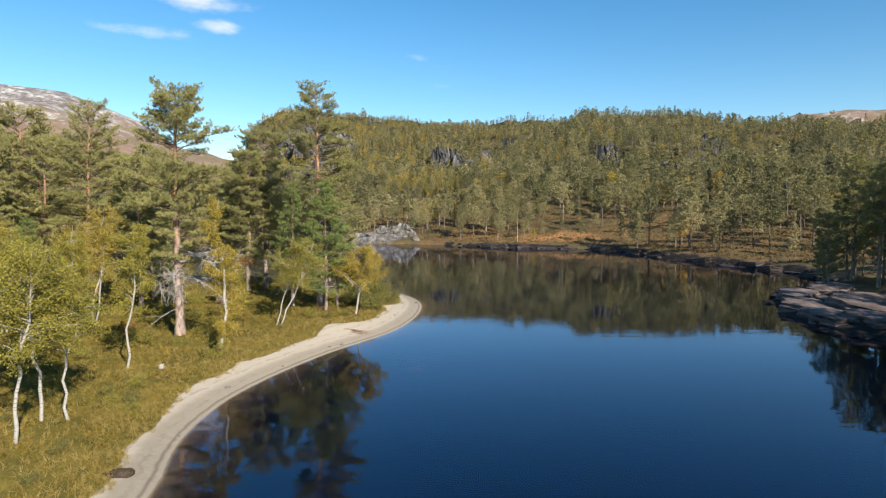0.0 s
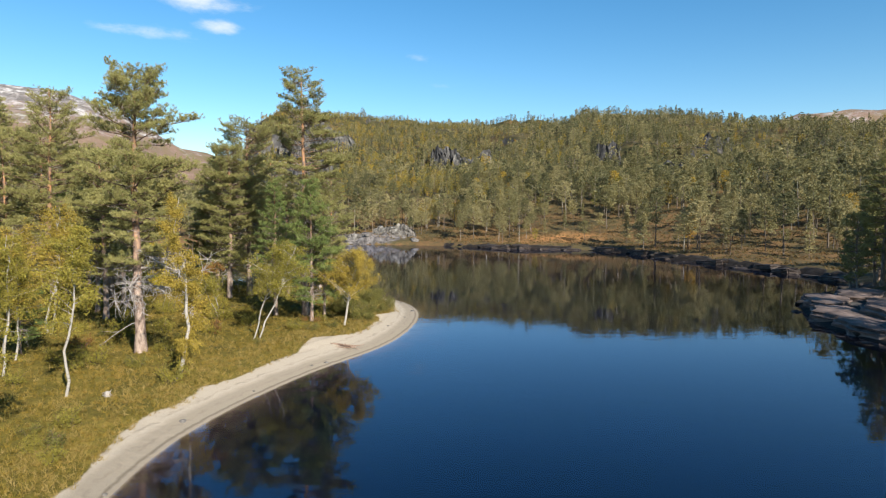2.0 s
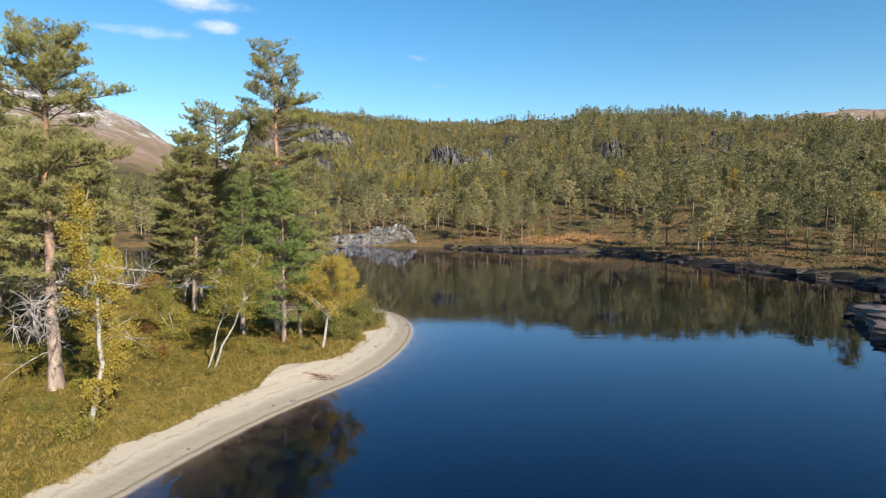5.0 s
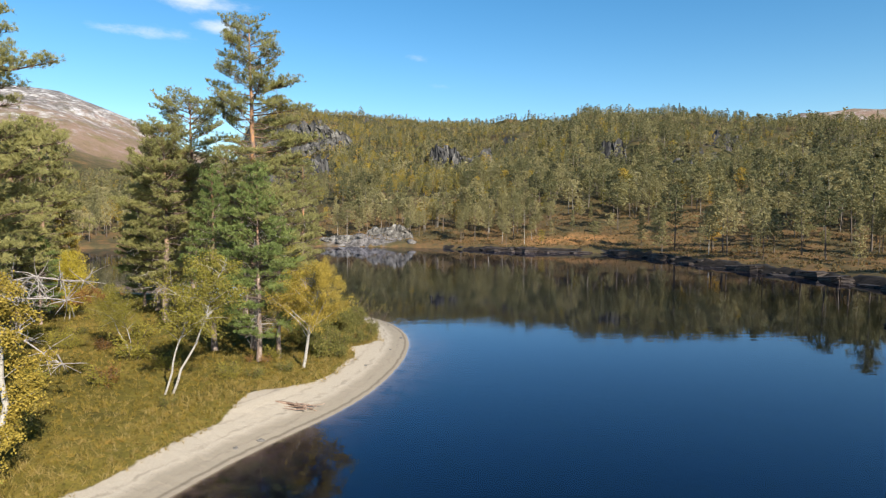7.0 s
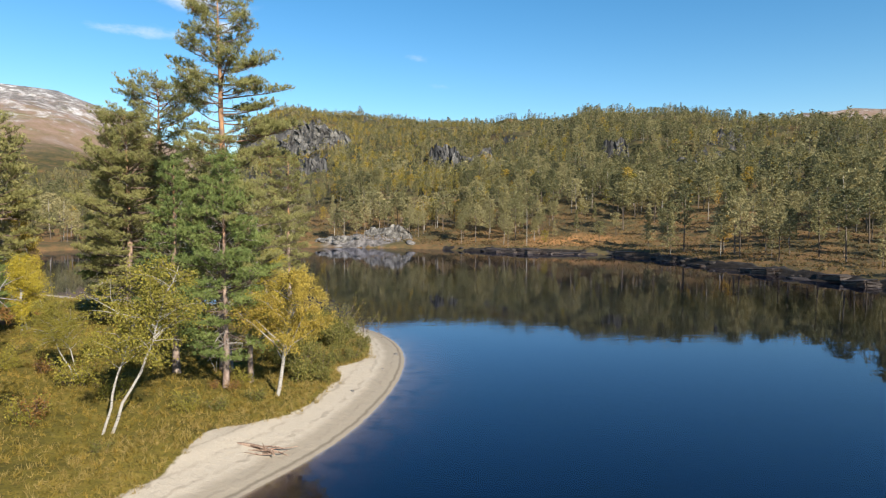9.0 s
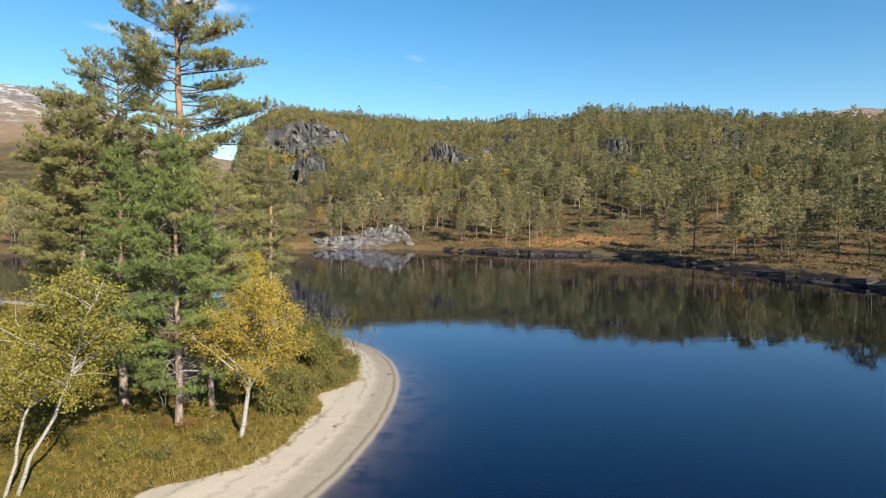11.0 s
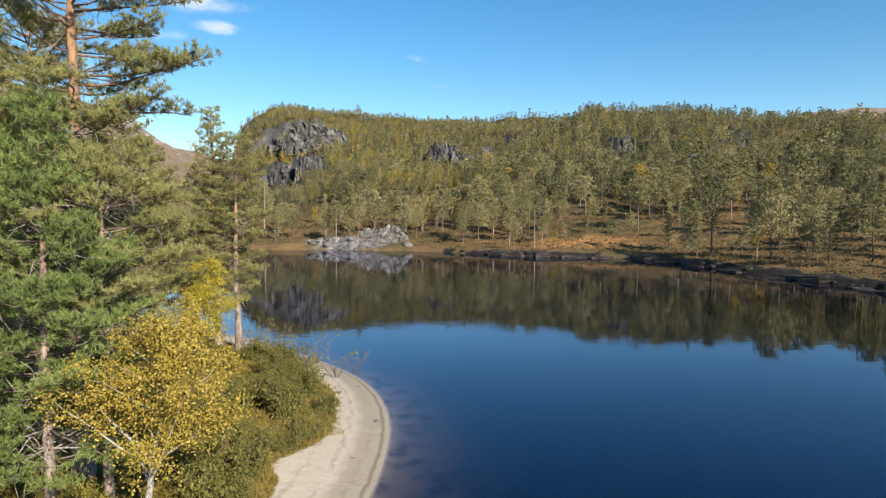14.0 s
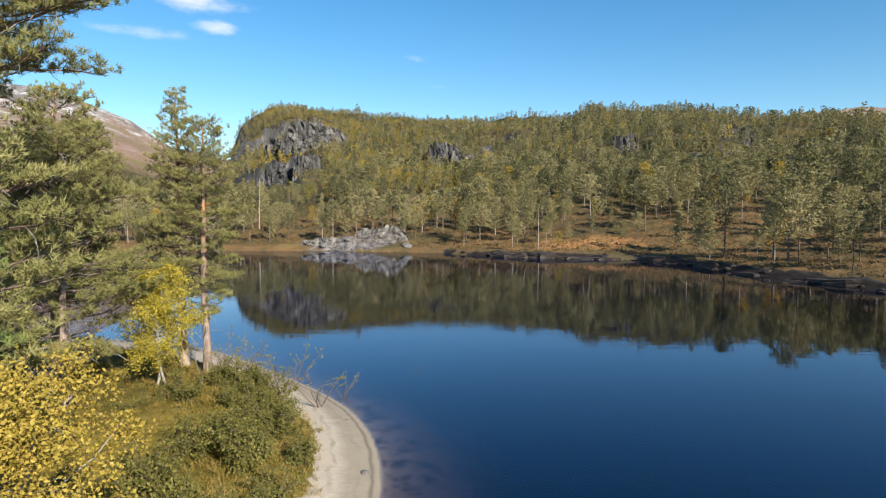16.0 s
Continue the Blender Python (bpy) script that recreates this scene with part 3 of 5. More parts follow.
# ---- trees ----
def needles(geo, pos, dirs, count, length, width, mat=0, r=rng, tone=None):
    """Tufts of needles: thin blades that fan out round each shoot."""
    n = len(pos)
    P = np.repeat(pos, count, 0)
    D = unit(np.repeat(dirs, count, 0) * 0.75 + r.normal(size=(n * count, 3)) * 0.75 + np.array((0, 0, 0.25)))
    L = length * r.uniform(0.6, 1.25, (n * count, 1))
    side = unit(np.cross(D, r.normal(size=D.shape))) * width * 0.5
    base = P + r.normal(size=P.shape) * length * 0.16
    v = np.stack([base - side, base + side, base + D * L], 1).reshape(-1, 3)
    tint = np.repeat(np.clip(np.repeat(r.random(n) if tone is None else tone, count) * 0.7 + r.random(n * count) * 0.3, 0, 1), 3)
    geo.add(v, np.arange(len(v)).reshape(-1, 3), None, mat, tint)


def leaves(geo, pos, size, mat=0, r=rng):
    """Single leaves: small folded diamonds turned every way."""
    n = len(pos)
    a = unit(r.normal(size=(n, 3)) + np.array((0, 0, -0.25)))
    b = unit(np.cross(a, r.normal(size=(n, 3))))
    s = size * r.uniform(0.65, 1.3, (n, 1))
    c = np.cross(a, b) * s * 0.12
    v = np.stack([pos - a * s * .5, pos + b * s * .36 + c, pos + a * s * .5, pos - b * s * .36 + c], 1).reshape(-1, 3)
    q = np.arange(n * 4).reshape(-1, 4)
    t = np.concatenate([q[:, [0, 1, 2]], q[:, [0, 2, 3]]])
    geo.add(v, t, None, mat, np.repeat(r.random(n), 4))


def bend(p0, d0, length, n, lift, wobble, r):
    """A limb's line from p0: it sets out along d0 and bends up (lift) or down."""
    pts, d = [np.array(p0, float)], np.array(d0, float)
    for _ in range(n):
        d = d + np.array((0, 0, lift / n)) + r.normal(size=3) * wobble
        d /= np.linalg.norm(d)
        pts.append(pts[-1] + d * length / n)
    return np.array(pts)


# crown outlines: share of the crown's height, share of its radius
OUTLINES = {
    "cone": ((0, .62), (.14, 1), (.45, .84), (.72, .56), (.9, .28), (1, .10)),
    "round": ((0, .5), (.2, .9), (.45, 1), (.7, .86), (.88, .58), (1, .22)),
    "umbrella": ((0, .45), (.3, .8), (.5, .62), (.62, .9), (.8, 1), (.92, .7), (1, .3)),
}


def pine(label, seed, h, crown0, radius, shape="round", needle=None, lean=(0, 0), stout=0.0145, gap=.5, dense=1.0, dead=8, fan=16, reach_out=(), dead_out=(), blade=.019, rise=.12, bare_twigs=3, needle_len=.145):
    """Scots pine: trunk, bare dead limbs below, limbs in flat whorls whose side branches carry brushes of needles on top."""
    r = np.random.default_rng(seed)
    tree = new("pine_tree")
    n = 14
    zz = np.linspace(0, h, n)
    drift = np.cumsum(r.normal(size=(n, 2)) * h * 0.003, 0)
    axis = np.stack([lean[0] * (zz / h) ** 1.4 + drift[:, 0], lean[1] * (zz / h) ** 1.4 + drift[:, 1], zz], 1)
    axis[0, 2] = -0.25
    rad = h * stout * (1 - zz / h) ** 0.8 + 0.018
    rad[0] *= 1.35
    g = Geo()
    g.tube(axis, rad, 10)
    part("trunk", g, [M_PINE_BARK], tree)
    at = lambda z: np.array([np.interp(z, zz, axis[:, 0]), np.interp(z, zz, axis[:, 1]), z])
    limbs, crown = Geo(), Geo()
    P, D, tone = [], [], []
    table = np.array(OUTLINES[shape] if isinstance(shape, str) else shape, float)
    if isinstance(shape, str):
        table = np.stack([crown0 + (h - crown0) * table[:, 0], radius * table[:, 1]], 1)
    plan = []
    z = crown0
    while z < h - .12:
        reach = float(np.interp(z, table[:, 0], table[:, 1]))
        q = (z - crown0) / (h - crown0)
        turn = r.random() * 6.28
        k = int(r.integers(4, 7))
        for m in range(k):
            if r.random() < .1:
                continue
            az = turn + m * 6.283 / k + r.normal() * .28
            plan.append((z + r.normal() * gap * .16, az, max(.22, reach * r.uniform(.6, 1.12)), rise * (q - .25) * 4 + r.normal() * .1))
        z += gap * r.uniform(.75, 1.25) * (1 - .35 * q)
    plan += [(bz, radians(ba), bl, -.05) for bz, ba, bl in reach_out]
    for z, az, ln, tilt in plan:
        d0 = unit(np.array((math.cos(az), math.sin(az), tilt)))
        line = bend(at(min(z, h - .08)), d0, ln, 6, .16 + .2 * min(1, ln / 3), 0.085, r)
        br = max(0.012, 0.0125 * ln + 0.005)
        limbs.tube(line, np.linspace(br, 0.007, 7), 5, cap=False)
        shade = r.random()
        side_n = max(3, int(ln * 5.0 * dense))
        for m in range(side_n):
            f = (.32 if ln > 1.2 else .12) + (.97 - (.32 if ln > 1.2 else .12)) * (m + r.random()) / side_n
            i = min(5, int(f * 6))
            p = line[i] + (line[i + 1] - line[i]) * (f * 6 - i)
            dd = unit(line[i + 1] - line[i])
            s = unit(np.cross(dd, (0, 0, 1))) * (1 if m % 2 else -1)
            sl = (.22 + .34 * ln * (1.05 - f) + .10 * r.random()) * r.uniform(.75, 1.2)
            sl = min(sl, 1.25)
            d1 = unit(dd * .75 + s * r.uniform(.45, 1.0) + np.array((0, 0, r.uniform(-.05, .3))))
            shoot = bend(p, d1, sl, 3, .32, .13, r)
            limbs.tube(shoot, np.linspace(.010, .004, 4), 3, cap=False)
            c = max(3, int((sl * 9 + 1.5) * min(dense, 1.25)))
            ff = np.clip(r.uniform(.25, 1.08, c), 0, 1)
            base = p + (shoot[-1] - p) * ff[:, None]
            base = base + np.stack([r.normal(size=c) * .10, r.normal(size=c) * .10, np.abs(r.normal(size=c)) * .07], 1)
            P.append(base)
            D.append(unit(np.repeat(unit(shoot[-1] - shoot[-2])[None], c, 0) * .8 + np.array((0, 0, .5)) + r.normal(size=(c, 3)) * .3))
            tone.append(np.full(c, shade * .5 + r.random() * .5))
        for _ in range(bare_twigs if ln > .9 else 0):
            i = int(r.integers(1, 5))
            tw = bend(line[i], unit(np.cross(line[i + 1] - line[i], (0, 0, 1)) * r.choice((-1, 1)) * 1.5 + r.normal(size=3) * .25 + np.array((0, 0, -.15))), r.uniform(.3, .8), 3, -.1, .2, r)
            limbs.tube(tw, np.linspace(.010, .004, 4), 3, mat=1, cap=False)
    P.append(at(h)[None] + r.normal(size=(5, 3)) * .08), D.append(np.tile((0, 0, 1.0), (5, 1))), tone.append(np.full(5, .6))
    needles(crown, np.vstack(P), np.vstack(D), fan, needle_len, blade, r=r, tone=np.concatenate(tone))
    bare = [(r.uniform(max(1.6, crown0 * .35), crown0 + 1.0), r.random() * 2 * math.pi, r.uniform(.6, .85 * radius + .4), 4) for _ in range(dead)]
    bare += [(bz, radians(ba), bl, 42) for bz, ba, bl in dead_out]
    for z, az, bl, twigs in bare:
        line = bend(at(z), unit(np.array((math.cos(az), math.sin(az), r.uniform(-.3, .1)))), bl, 6, -.25, .16, r)
        thick = .026 if twigs < 5 else .055
        limbs.tube(line, np.linspace(thick, .008, 7), 5, mat=1, cap=False)
        for _ in range(twigs):
            i = r.integers(1, 6)
            tw = bend(line[i], unit(r.normal(size=3) + np.array((0, 0, -.2))), r.uniform(.3, .8) * (1 if twigs < 5 else 1.4), 3, -.2, .2, r)
            limbs.tube(tw, np.linspace(thick * .45, .005, 4), 3, mat=1, cap=False)
    tagged(part("branchwork", limbs, [M_TWIG, M_DEAD], tree), kind="stuff")
    part("crown", crown, [needle or M_NEEDLE], tree, smooth=False)
    return tagged(tree, label, "tree")


def birch(label, seed, h, radius, leaf, trunks=((0, 0),), crown0=0.3, count=5200, size=0.085, stout=0.013, fork=0.0, spread=0.0):
    """Downy birch: white stems, rising limbs, thin twigs hung with small leaves."""
    r = np.random.default_rng(seed)
    tree = new("birch_tree")
    limbs, crown = Geo(), Geo()
    L = []
    for k, (lx, ly) in enumerate(trunks):
        hh = h * (1 if k == 0 else r.uniform(.82, .97))
        zz = np.linspace(0, hh, 12)
        wob = np.cumsum(r.normal(size=(12, 2)) * hh * .013, 0)
        off = np.array((spread * k, .3 * spread * k))
        axis = np.stack([off[0] + lx * (zz / hh) ** .9 + wob[:, 0], off[1] + ly * (zz / hh) ** .9 + wob[:, 1], zz], 1)
        axis[0, 2] = -.2
        g = Geo()
        rad = h * stout * (1 - zz / hh) ** .8 * (1 if k == 0 else .85) + .008
        g.tube(axis, rad, 8)
        part("trunk", g, [M_BIRCH_BARK], tree)
        at = lambda z: np.array([np.interp(z, zz, axis[:, 0]), np.interp(z, zz, axis[:, 1]), z])
        nb = int(15 + 9 * radius)
        for b in range(nb):
            q = (b + r.random()) / nb
            z = hh * (crown0 + (0.97 - crown0) * q)
            az = r.random() * 2 * math.pi
            ln = radius * (0.55 + .6 * math.sin(math.pi * min(1, .15 + .8 * q))) * r.uniform(.6, 1.15) * (1.25 - .55 * q)
            line = bend(at(z), unit(np.array((math.cos(az), math.sin(az), r.uniform(.5, 1.1)))), ln, 6, -.5, .12, r)
            if fork and b < 5:
                line = bend(at(fork + b * .15), unit(np.array((math.cos(az), math.sin(az), 1.0))), radius * 1.6, 6, -.1, .1, r)
            limbs.tube(line, np.linspace(max(.009, .014 * ln + (.022 if fork and b < 5 else 0)), .004, 7), 4, cap=False)
            for s in range(int(5 + 3 * ln)):
                i = r.integers(1, 6)
                tw = bend(line[i] + (line[i + 1] - line[i]) * r.random(), unit(r.normal(size=3) + unit(line[-1] - line[0]) * .8), r.uniform(.3, .75) * min(1, .5 + radius * .3), 4, -.6, .15, r)
                limbs.tube(tw, np.linspace(.005, .002, 5), 3, mat=1, cap=False)
                L.append(tw[1:])
            L.append(line[2:])
    L = np.vstack(L)
    pick = L[r.integers(0, len(L), count)]
    leaves(crown, pick + r.normal(size=pick.shape) * .09, size, r=r)
    tagged(part("branchwork", limbs, [M_BIRCH_BARK, M_TWIG], tree), kind="stuff")
    part("crown", crown, [leaf], tree, smooth=False)
    return tagged(tree, label, "tree")


def set_down(ob, x, y, turn=0.0, scale=1.0):
    ob.matrix_basis = pose(x, y, float(ground_at([x], [y])[0]), 0, 0, turn) @ Matrix.Diagonal((scale, scale, scale, 1))
    return ob


def grove():
    big = pine("old Scots pine with thick trunk and spreading crown", 3, 14.3, 4.4, 3.0,
               ((4.4, 1.3), (6, 2.5), (8, 3.2), (9.3, 2.9), (9.8, .3), (10.3, .3), (10.7, 2.3), (11.8, 2.6), (12.8, 2.2), (13.7, 1.6), (14.3, .6)),
               stout=.018, dead=16, gap=.40, dense=1.15, reach_out=((11.6, -5, 3.4), (11.3, 170, 2.9), (9.0, 20, 3.2)),
               dead_out=((3.4, -30, 3.4), (3.8, 5, 4.2), (4.1, -55, 3.2), (4.4, 25, 4.0), (4.8, -10, 4.4), (5.1, 40, 3.4), (3.0, -75, 2.8), (5.4, -35, 3.6)))
    brown = Geo()
    r = np.random.default_rng(4)
    spots = np.array((3.4, 1.0, 4.3)) + r.normal(size=(60, 3)) * np.array((.4, .35, .14))
    needles(brown, spots, unit(r.normal(size=spots.shape)), 10, .18, .03, 0, r)
    part("withered_needles", brown, [M_RUST], big, "rust-brown withered needles", False)
    set_down(big, -15.9, 36.2)
    tall = pine("tall slender Scots pine with thin flat-layered crown", 8, 17.55, 9.0, 2.2,
                ((9, 1.4), (10.4, 1.9), (12, 2.1), (13.4, 2.4), (14.6, 2.2), (15.8, 1.95), (16.7, 1.6), (17.25, 1.15), (17.55, .6)),
                gap=.50, dense=1.15, dead=12, fan=15, stout=.0135, bare_twigs=7, rise=.07,
                reach_out=((10.7, 8, 3.9), (10.9, -4, 3.2), (12.6, 5, 3.2), (13.9, -12, 2.8), (9.3, -30, 2.2), (9.6, 40, 1.9),
                           (10.1, 15, 3.0), (11.5, 25, 2.9), (11.9, -20, 2.7), (12.2, 50, 2.5), (9.7, -5, 2.6), (11.2, 160, 2.3), (10.0, 200, 2.0)))
    set_down(tall, -9.95, 48.9, 0)
    low = pine("dense young pine with bushy green crown", 12, 9.4, 1.5, 2.4, "cone", M_SPRUCE, dense=1.2, gap=.43, dead=10, stout=.0115, rise=.16)
    set_down(low, -8.95, 45.6)
    young = pine("narrow young pine with blue-green needles", 21, 9.6, 2.1, 1.7, "cone", M_SPRUCE, dense=1.1, gap=.46, dead=6, rise=.18)
    set_down(young, -12.0, 47.9)
    slim = pine("young olive pine with twiggy limbs", 23, 8.6, 2.6, 2.3, "round", dense=1.0, gap=.5, dead=12, stout=.012, bare_twigs=6)
    set_down(slim, -8.35, 47.0)
    p3 = pine("leafy Scots pine with full rounded crown", 31, 12.6, 2.4, 3.3, "round", dead=12, dense=1.15, gap=.46)
    set_down(p3, -17.9, 55.2)
    p6 = pine("Scots pine with loose rounded crown", 35, 13.0, 3.4, 2.9, "round", dead=10, dense=.9, gap=.6, fan=8, blade=.044, needle_len=.19)
    p7 = pine("Scots pine with ragged flat-topped crown", 36, 15.0, 4.6, 3.1, "umbrella", dead=10, dense=.9, gap=.6, fan=8, blade=.044, needle_len=.19)
    set_down(p7, -36.5, 52.5, 70, 1.05)
    set_down(p6, -42, 50, 130, 1.15)
    p4 = pine("Scots pine with flat umbrella top", 33, 14.6, 7.6, 3.2, ((7.6, 1.2), (10, 2.4), (11.4, 1.8), (12.4, 3.0), (13.5, 2.9), (14.2, 2.0), (14.6, .8)), dead=14, dense=.95, gap=.5)
    set_down(p4, -17.0, 57.6)
    p5 = pine("broad Scots pine with drooping lower limbs", 37, 9.8, 1.6, 4.0, "round", dead=18, dense=1.0, gap=.5, bare_twigs=6)
    set_down(p5, -13.9, 58.8)
    pa = pine("slim Scots pine at the tip of the spit", 41, 11.4, 2.8, 1.9, "round", dead=9, gap=.46)
    set_down(pa, -11.0, 64.6)
    pb = pine("slim Scots pine with pointed top beside the bay", 43, 12.8, 3.4, 2.2, "cone", dead=9, gap=.46)
    set_down(pb, -12.5, 65.6)
    pc = pine("tall Scots pine with layered crown", 47, 15.6, 4.4, 3.1, "round", dead=16, gap=.52)
    set_down(pc, -28.2, 48.6)
    # further pines of the same wood
    for src, x, y, turn, sc in ((p6, -20.8, 60.5, 70, .95), (p6, -22.0, 64.5, 190, .9), (p6, -24.2, 50.4, 20, .82), (p7, -27.4, 54.6, 110, .8), (p6, -31.5, 61.5, 200, 1.0), (p7, -36, 66, 240, .92), (p6, -22.6, 45.0, 300, .85), (p6, -16.6, 62.6, 130, .95), (p7, -33.5, 44.5, 200, .86), (p7, -47, 60, 150, .95),
                                (p6, -28.4, 59.4, 260, 1.06), (p6, -24.5, 47.5, 45, .8), (p7, -38, 62, 90, 1.0), (p6, -33, 66, 10, .95),
                                (p6, -41, 40, 100, 1.15), (p7, -45, 34, 300, .95), (p6, -31, 36.5, 80, .85), (low, -22.3, 61.5, 140, .85),
                                (young, -19.6, 60.8, 60, .75), (low, -21.0, 34.5, 120, .55), (p7, -54, 48, 20, .9), (p6, -50, 42, 190, 1.0),
                                (p6, -36, 30, 250, 1.1), (p7, -29, 27.5, 160, .8), (p6, -40, 22, 230, 1.0), (p7, -33, 18, 310, .8), (low, -24.5, 53.0, 200, .6), (young, -30, 52.5, 10, .9),
                                (young, -27.5, 40.0, 200, .72), (p6, -33.5, 51, 20, 1.0), (p6, -39, 56, 320, 1.05), (pc, -39.5, 46.5, 150, .86), (p7, -44.5, 55, 30, .95)):
        set_down(copy_thing(src, Matrix()), x, y, turn, sc)
    b2 = birch("golden birch with forked white trunk by the beach", 51, 4.9, 1.7, M_GOLD, ((1.0, 0),), .34, 22000, .060, .016, fork=1.4)
    set_down(b2, -6.62, 45.0)
    b3 = birch("leaning twin-stemmed birch with yellow-green leaves", 53, 5.6, 1.75, M_LIME, ((2.0, .3), (1.35, .2)), .46, 17000, .07, .009, spread=-.25)
    set_down(b3, -11.1, 40.8)
    b1 = birch("slender golden birch clothed in leaves to its foot", 56, 8.2, .78, M_GOLD, ((.15, 0),), .10, 15000, .068, .0115)
    set_down(b1, -11.8, 31.5)
    b6 = birch("bright yellow young birch behind the shrubs", 57, 4.9, 1.6, M_YELLOW, ((.1, 0), (-.3, .2)), .22, 20000, .075, .010, spread=.3)
    set_down(b6, -12.0, 61.6)
    b4 = birch("thin birch with sparse yellow-green leaves", 59, 6.9, 1.15, M_LIME, ((.1, 0),), .36, 11000, .07, .008)
    set_down(b4, -15.0, 28.4)
    bl = birch("crooked white birch with yellowing leaves", 61, 6.0, 1.6, M_LIME, ((.5, .1),), .44, 15000, .062, .010)
    set_down(bl, -13.5, 18.9, 0)
    bg = birch("old birch with gold autumn leaves", 63, 7.6, 1.5, M_GOLD, ((.2, 0), (.5, .2)), .4, 16000, .075, .009, spread=.3)
    set_down(bg, -23.8, 40.6)
    for src, x, y, turn, sc in ((bl, -14.2, 20.9, 140, 1.0), (bl, -13.4, 21.4, 250, .9), (bg, -20.6, 33.0, 60, .85), (b4, -19.2, 31.0, 80, .9), (b1, -27.5, 60.6, 40, 1.0),
                                (bg, -26.0, 36.0, 190, .9), (b4, -18.2, 26.0, 150, .95), (bl, -17.5, 21.5, 30, .95), (bg, -22.0, 25.0, 10, .85), (b3, -15.3, 45.8, 170, .62), (b6, -24.8, 56.2, 50, .9)):
        set_down(copy_thing(src, Matrix()), x, y, turn, sc)


grove()


# ---- the far woods ----
def far_tree(r, level, kind, low=0.38):
    """One light tree of height 1, level 0 the finest: sprays of foliage along the outer part of thin level branches."""
    wide = {"pine": .195, "spire": .145, "birch": .20}[kind] * r.uniform(.8, 1.2)
    base = {"pine": low, "spire": .14, "birch": .20}[kind] * r.uniform(.8, 1.15)
    nb, ns = ((60, 30), (46, 18), (22, 9), (14, 7))[level]
    q = (np.arange(nb) + r.random(nb)) / nb
    if kind == "spire":
        out = wide * np.clip(1.04 - q, 0.03, 1) ** .85
    elif kind == "birch":
        out = wide * np.sqrt(np.clip(1 - (2 * q - .9) ** 2, .06, 1))
    else:
        out = wide * np.interp(q, [0, .2, .55, .82, 1], [.55, .95, 1, .66, .14])
    out = out * r.uniform(.35, 1.25, nb)
    az = np.arange(nb) * 2.4 + r.random(nb) * 1.3
    way = np.stack([np.cos(az), np.sin(az), np.full(nb, .5 if kind == "birch" else .12) + .5 * q], 1)
    root = np.stack([np.zeros(nb), np.zeros(nb), base + (.93 - base) * q], 1)
    k = np.repeat(np.arange(nb), ns)
    f = np.sqrt(r.uniform(.08, 1.0, len(k)))[:, None]
    size = (.021, .030, .054, .076)[level]
    P = root[k] + way[k] * out[k][:, None] * f + r.normal(size=(len(k), 3)) * np.array((1, 1, .6)) * (.010 + .05 * out[k][:, None])
    along = unit(way[k] * .6 + r.normal(size=P.shape) * .7 + np.array((0, 0, .35)))
    side = unit(np.cross(along, r.normal(size=P.shape))) * size * r.uniform(.34, .62, (len(k), 1))
    tip = P + along * size * r.uniform(.7, 1.4, (len(k), 1))
    tint = np.clip(np.repeat(r.random(nb), ns) * .6 + r.random(len(k)) * .4, 0, 1)
    return np.stack([P - side, P + side, tip], 1), tint


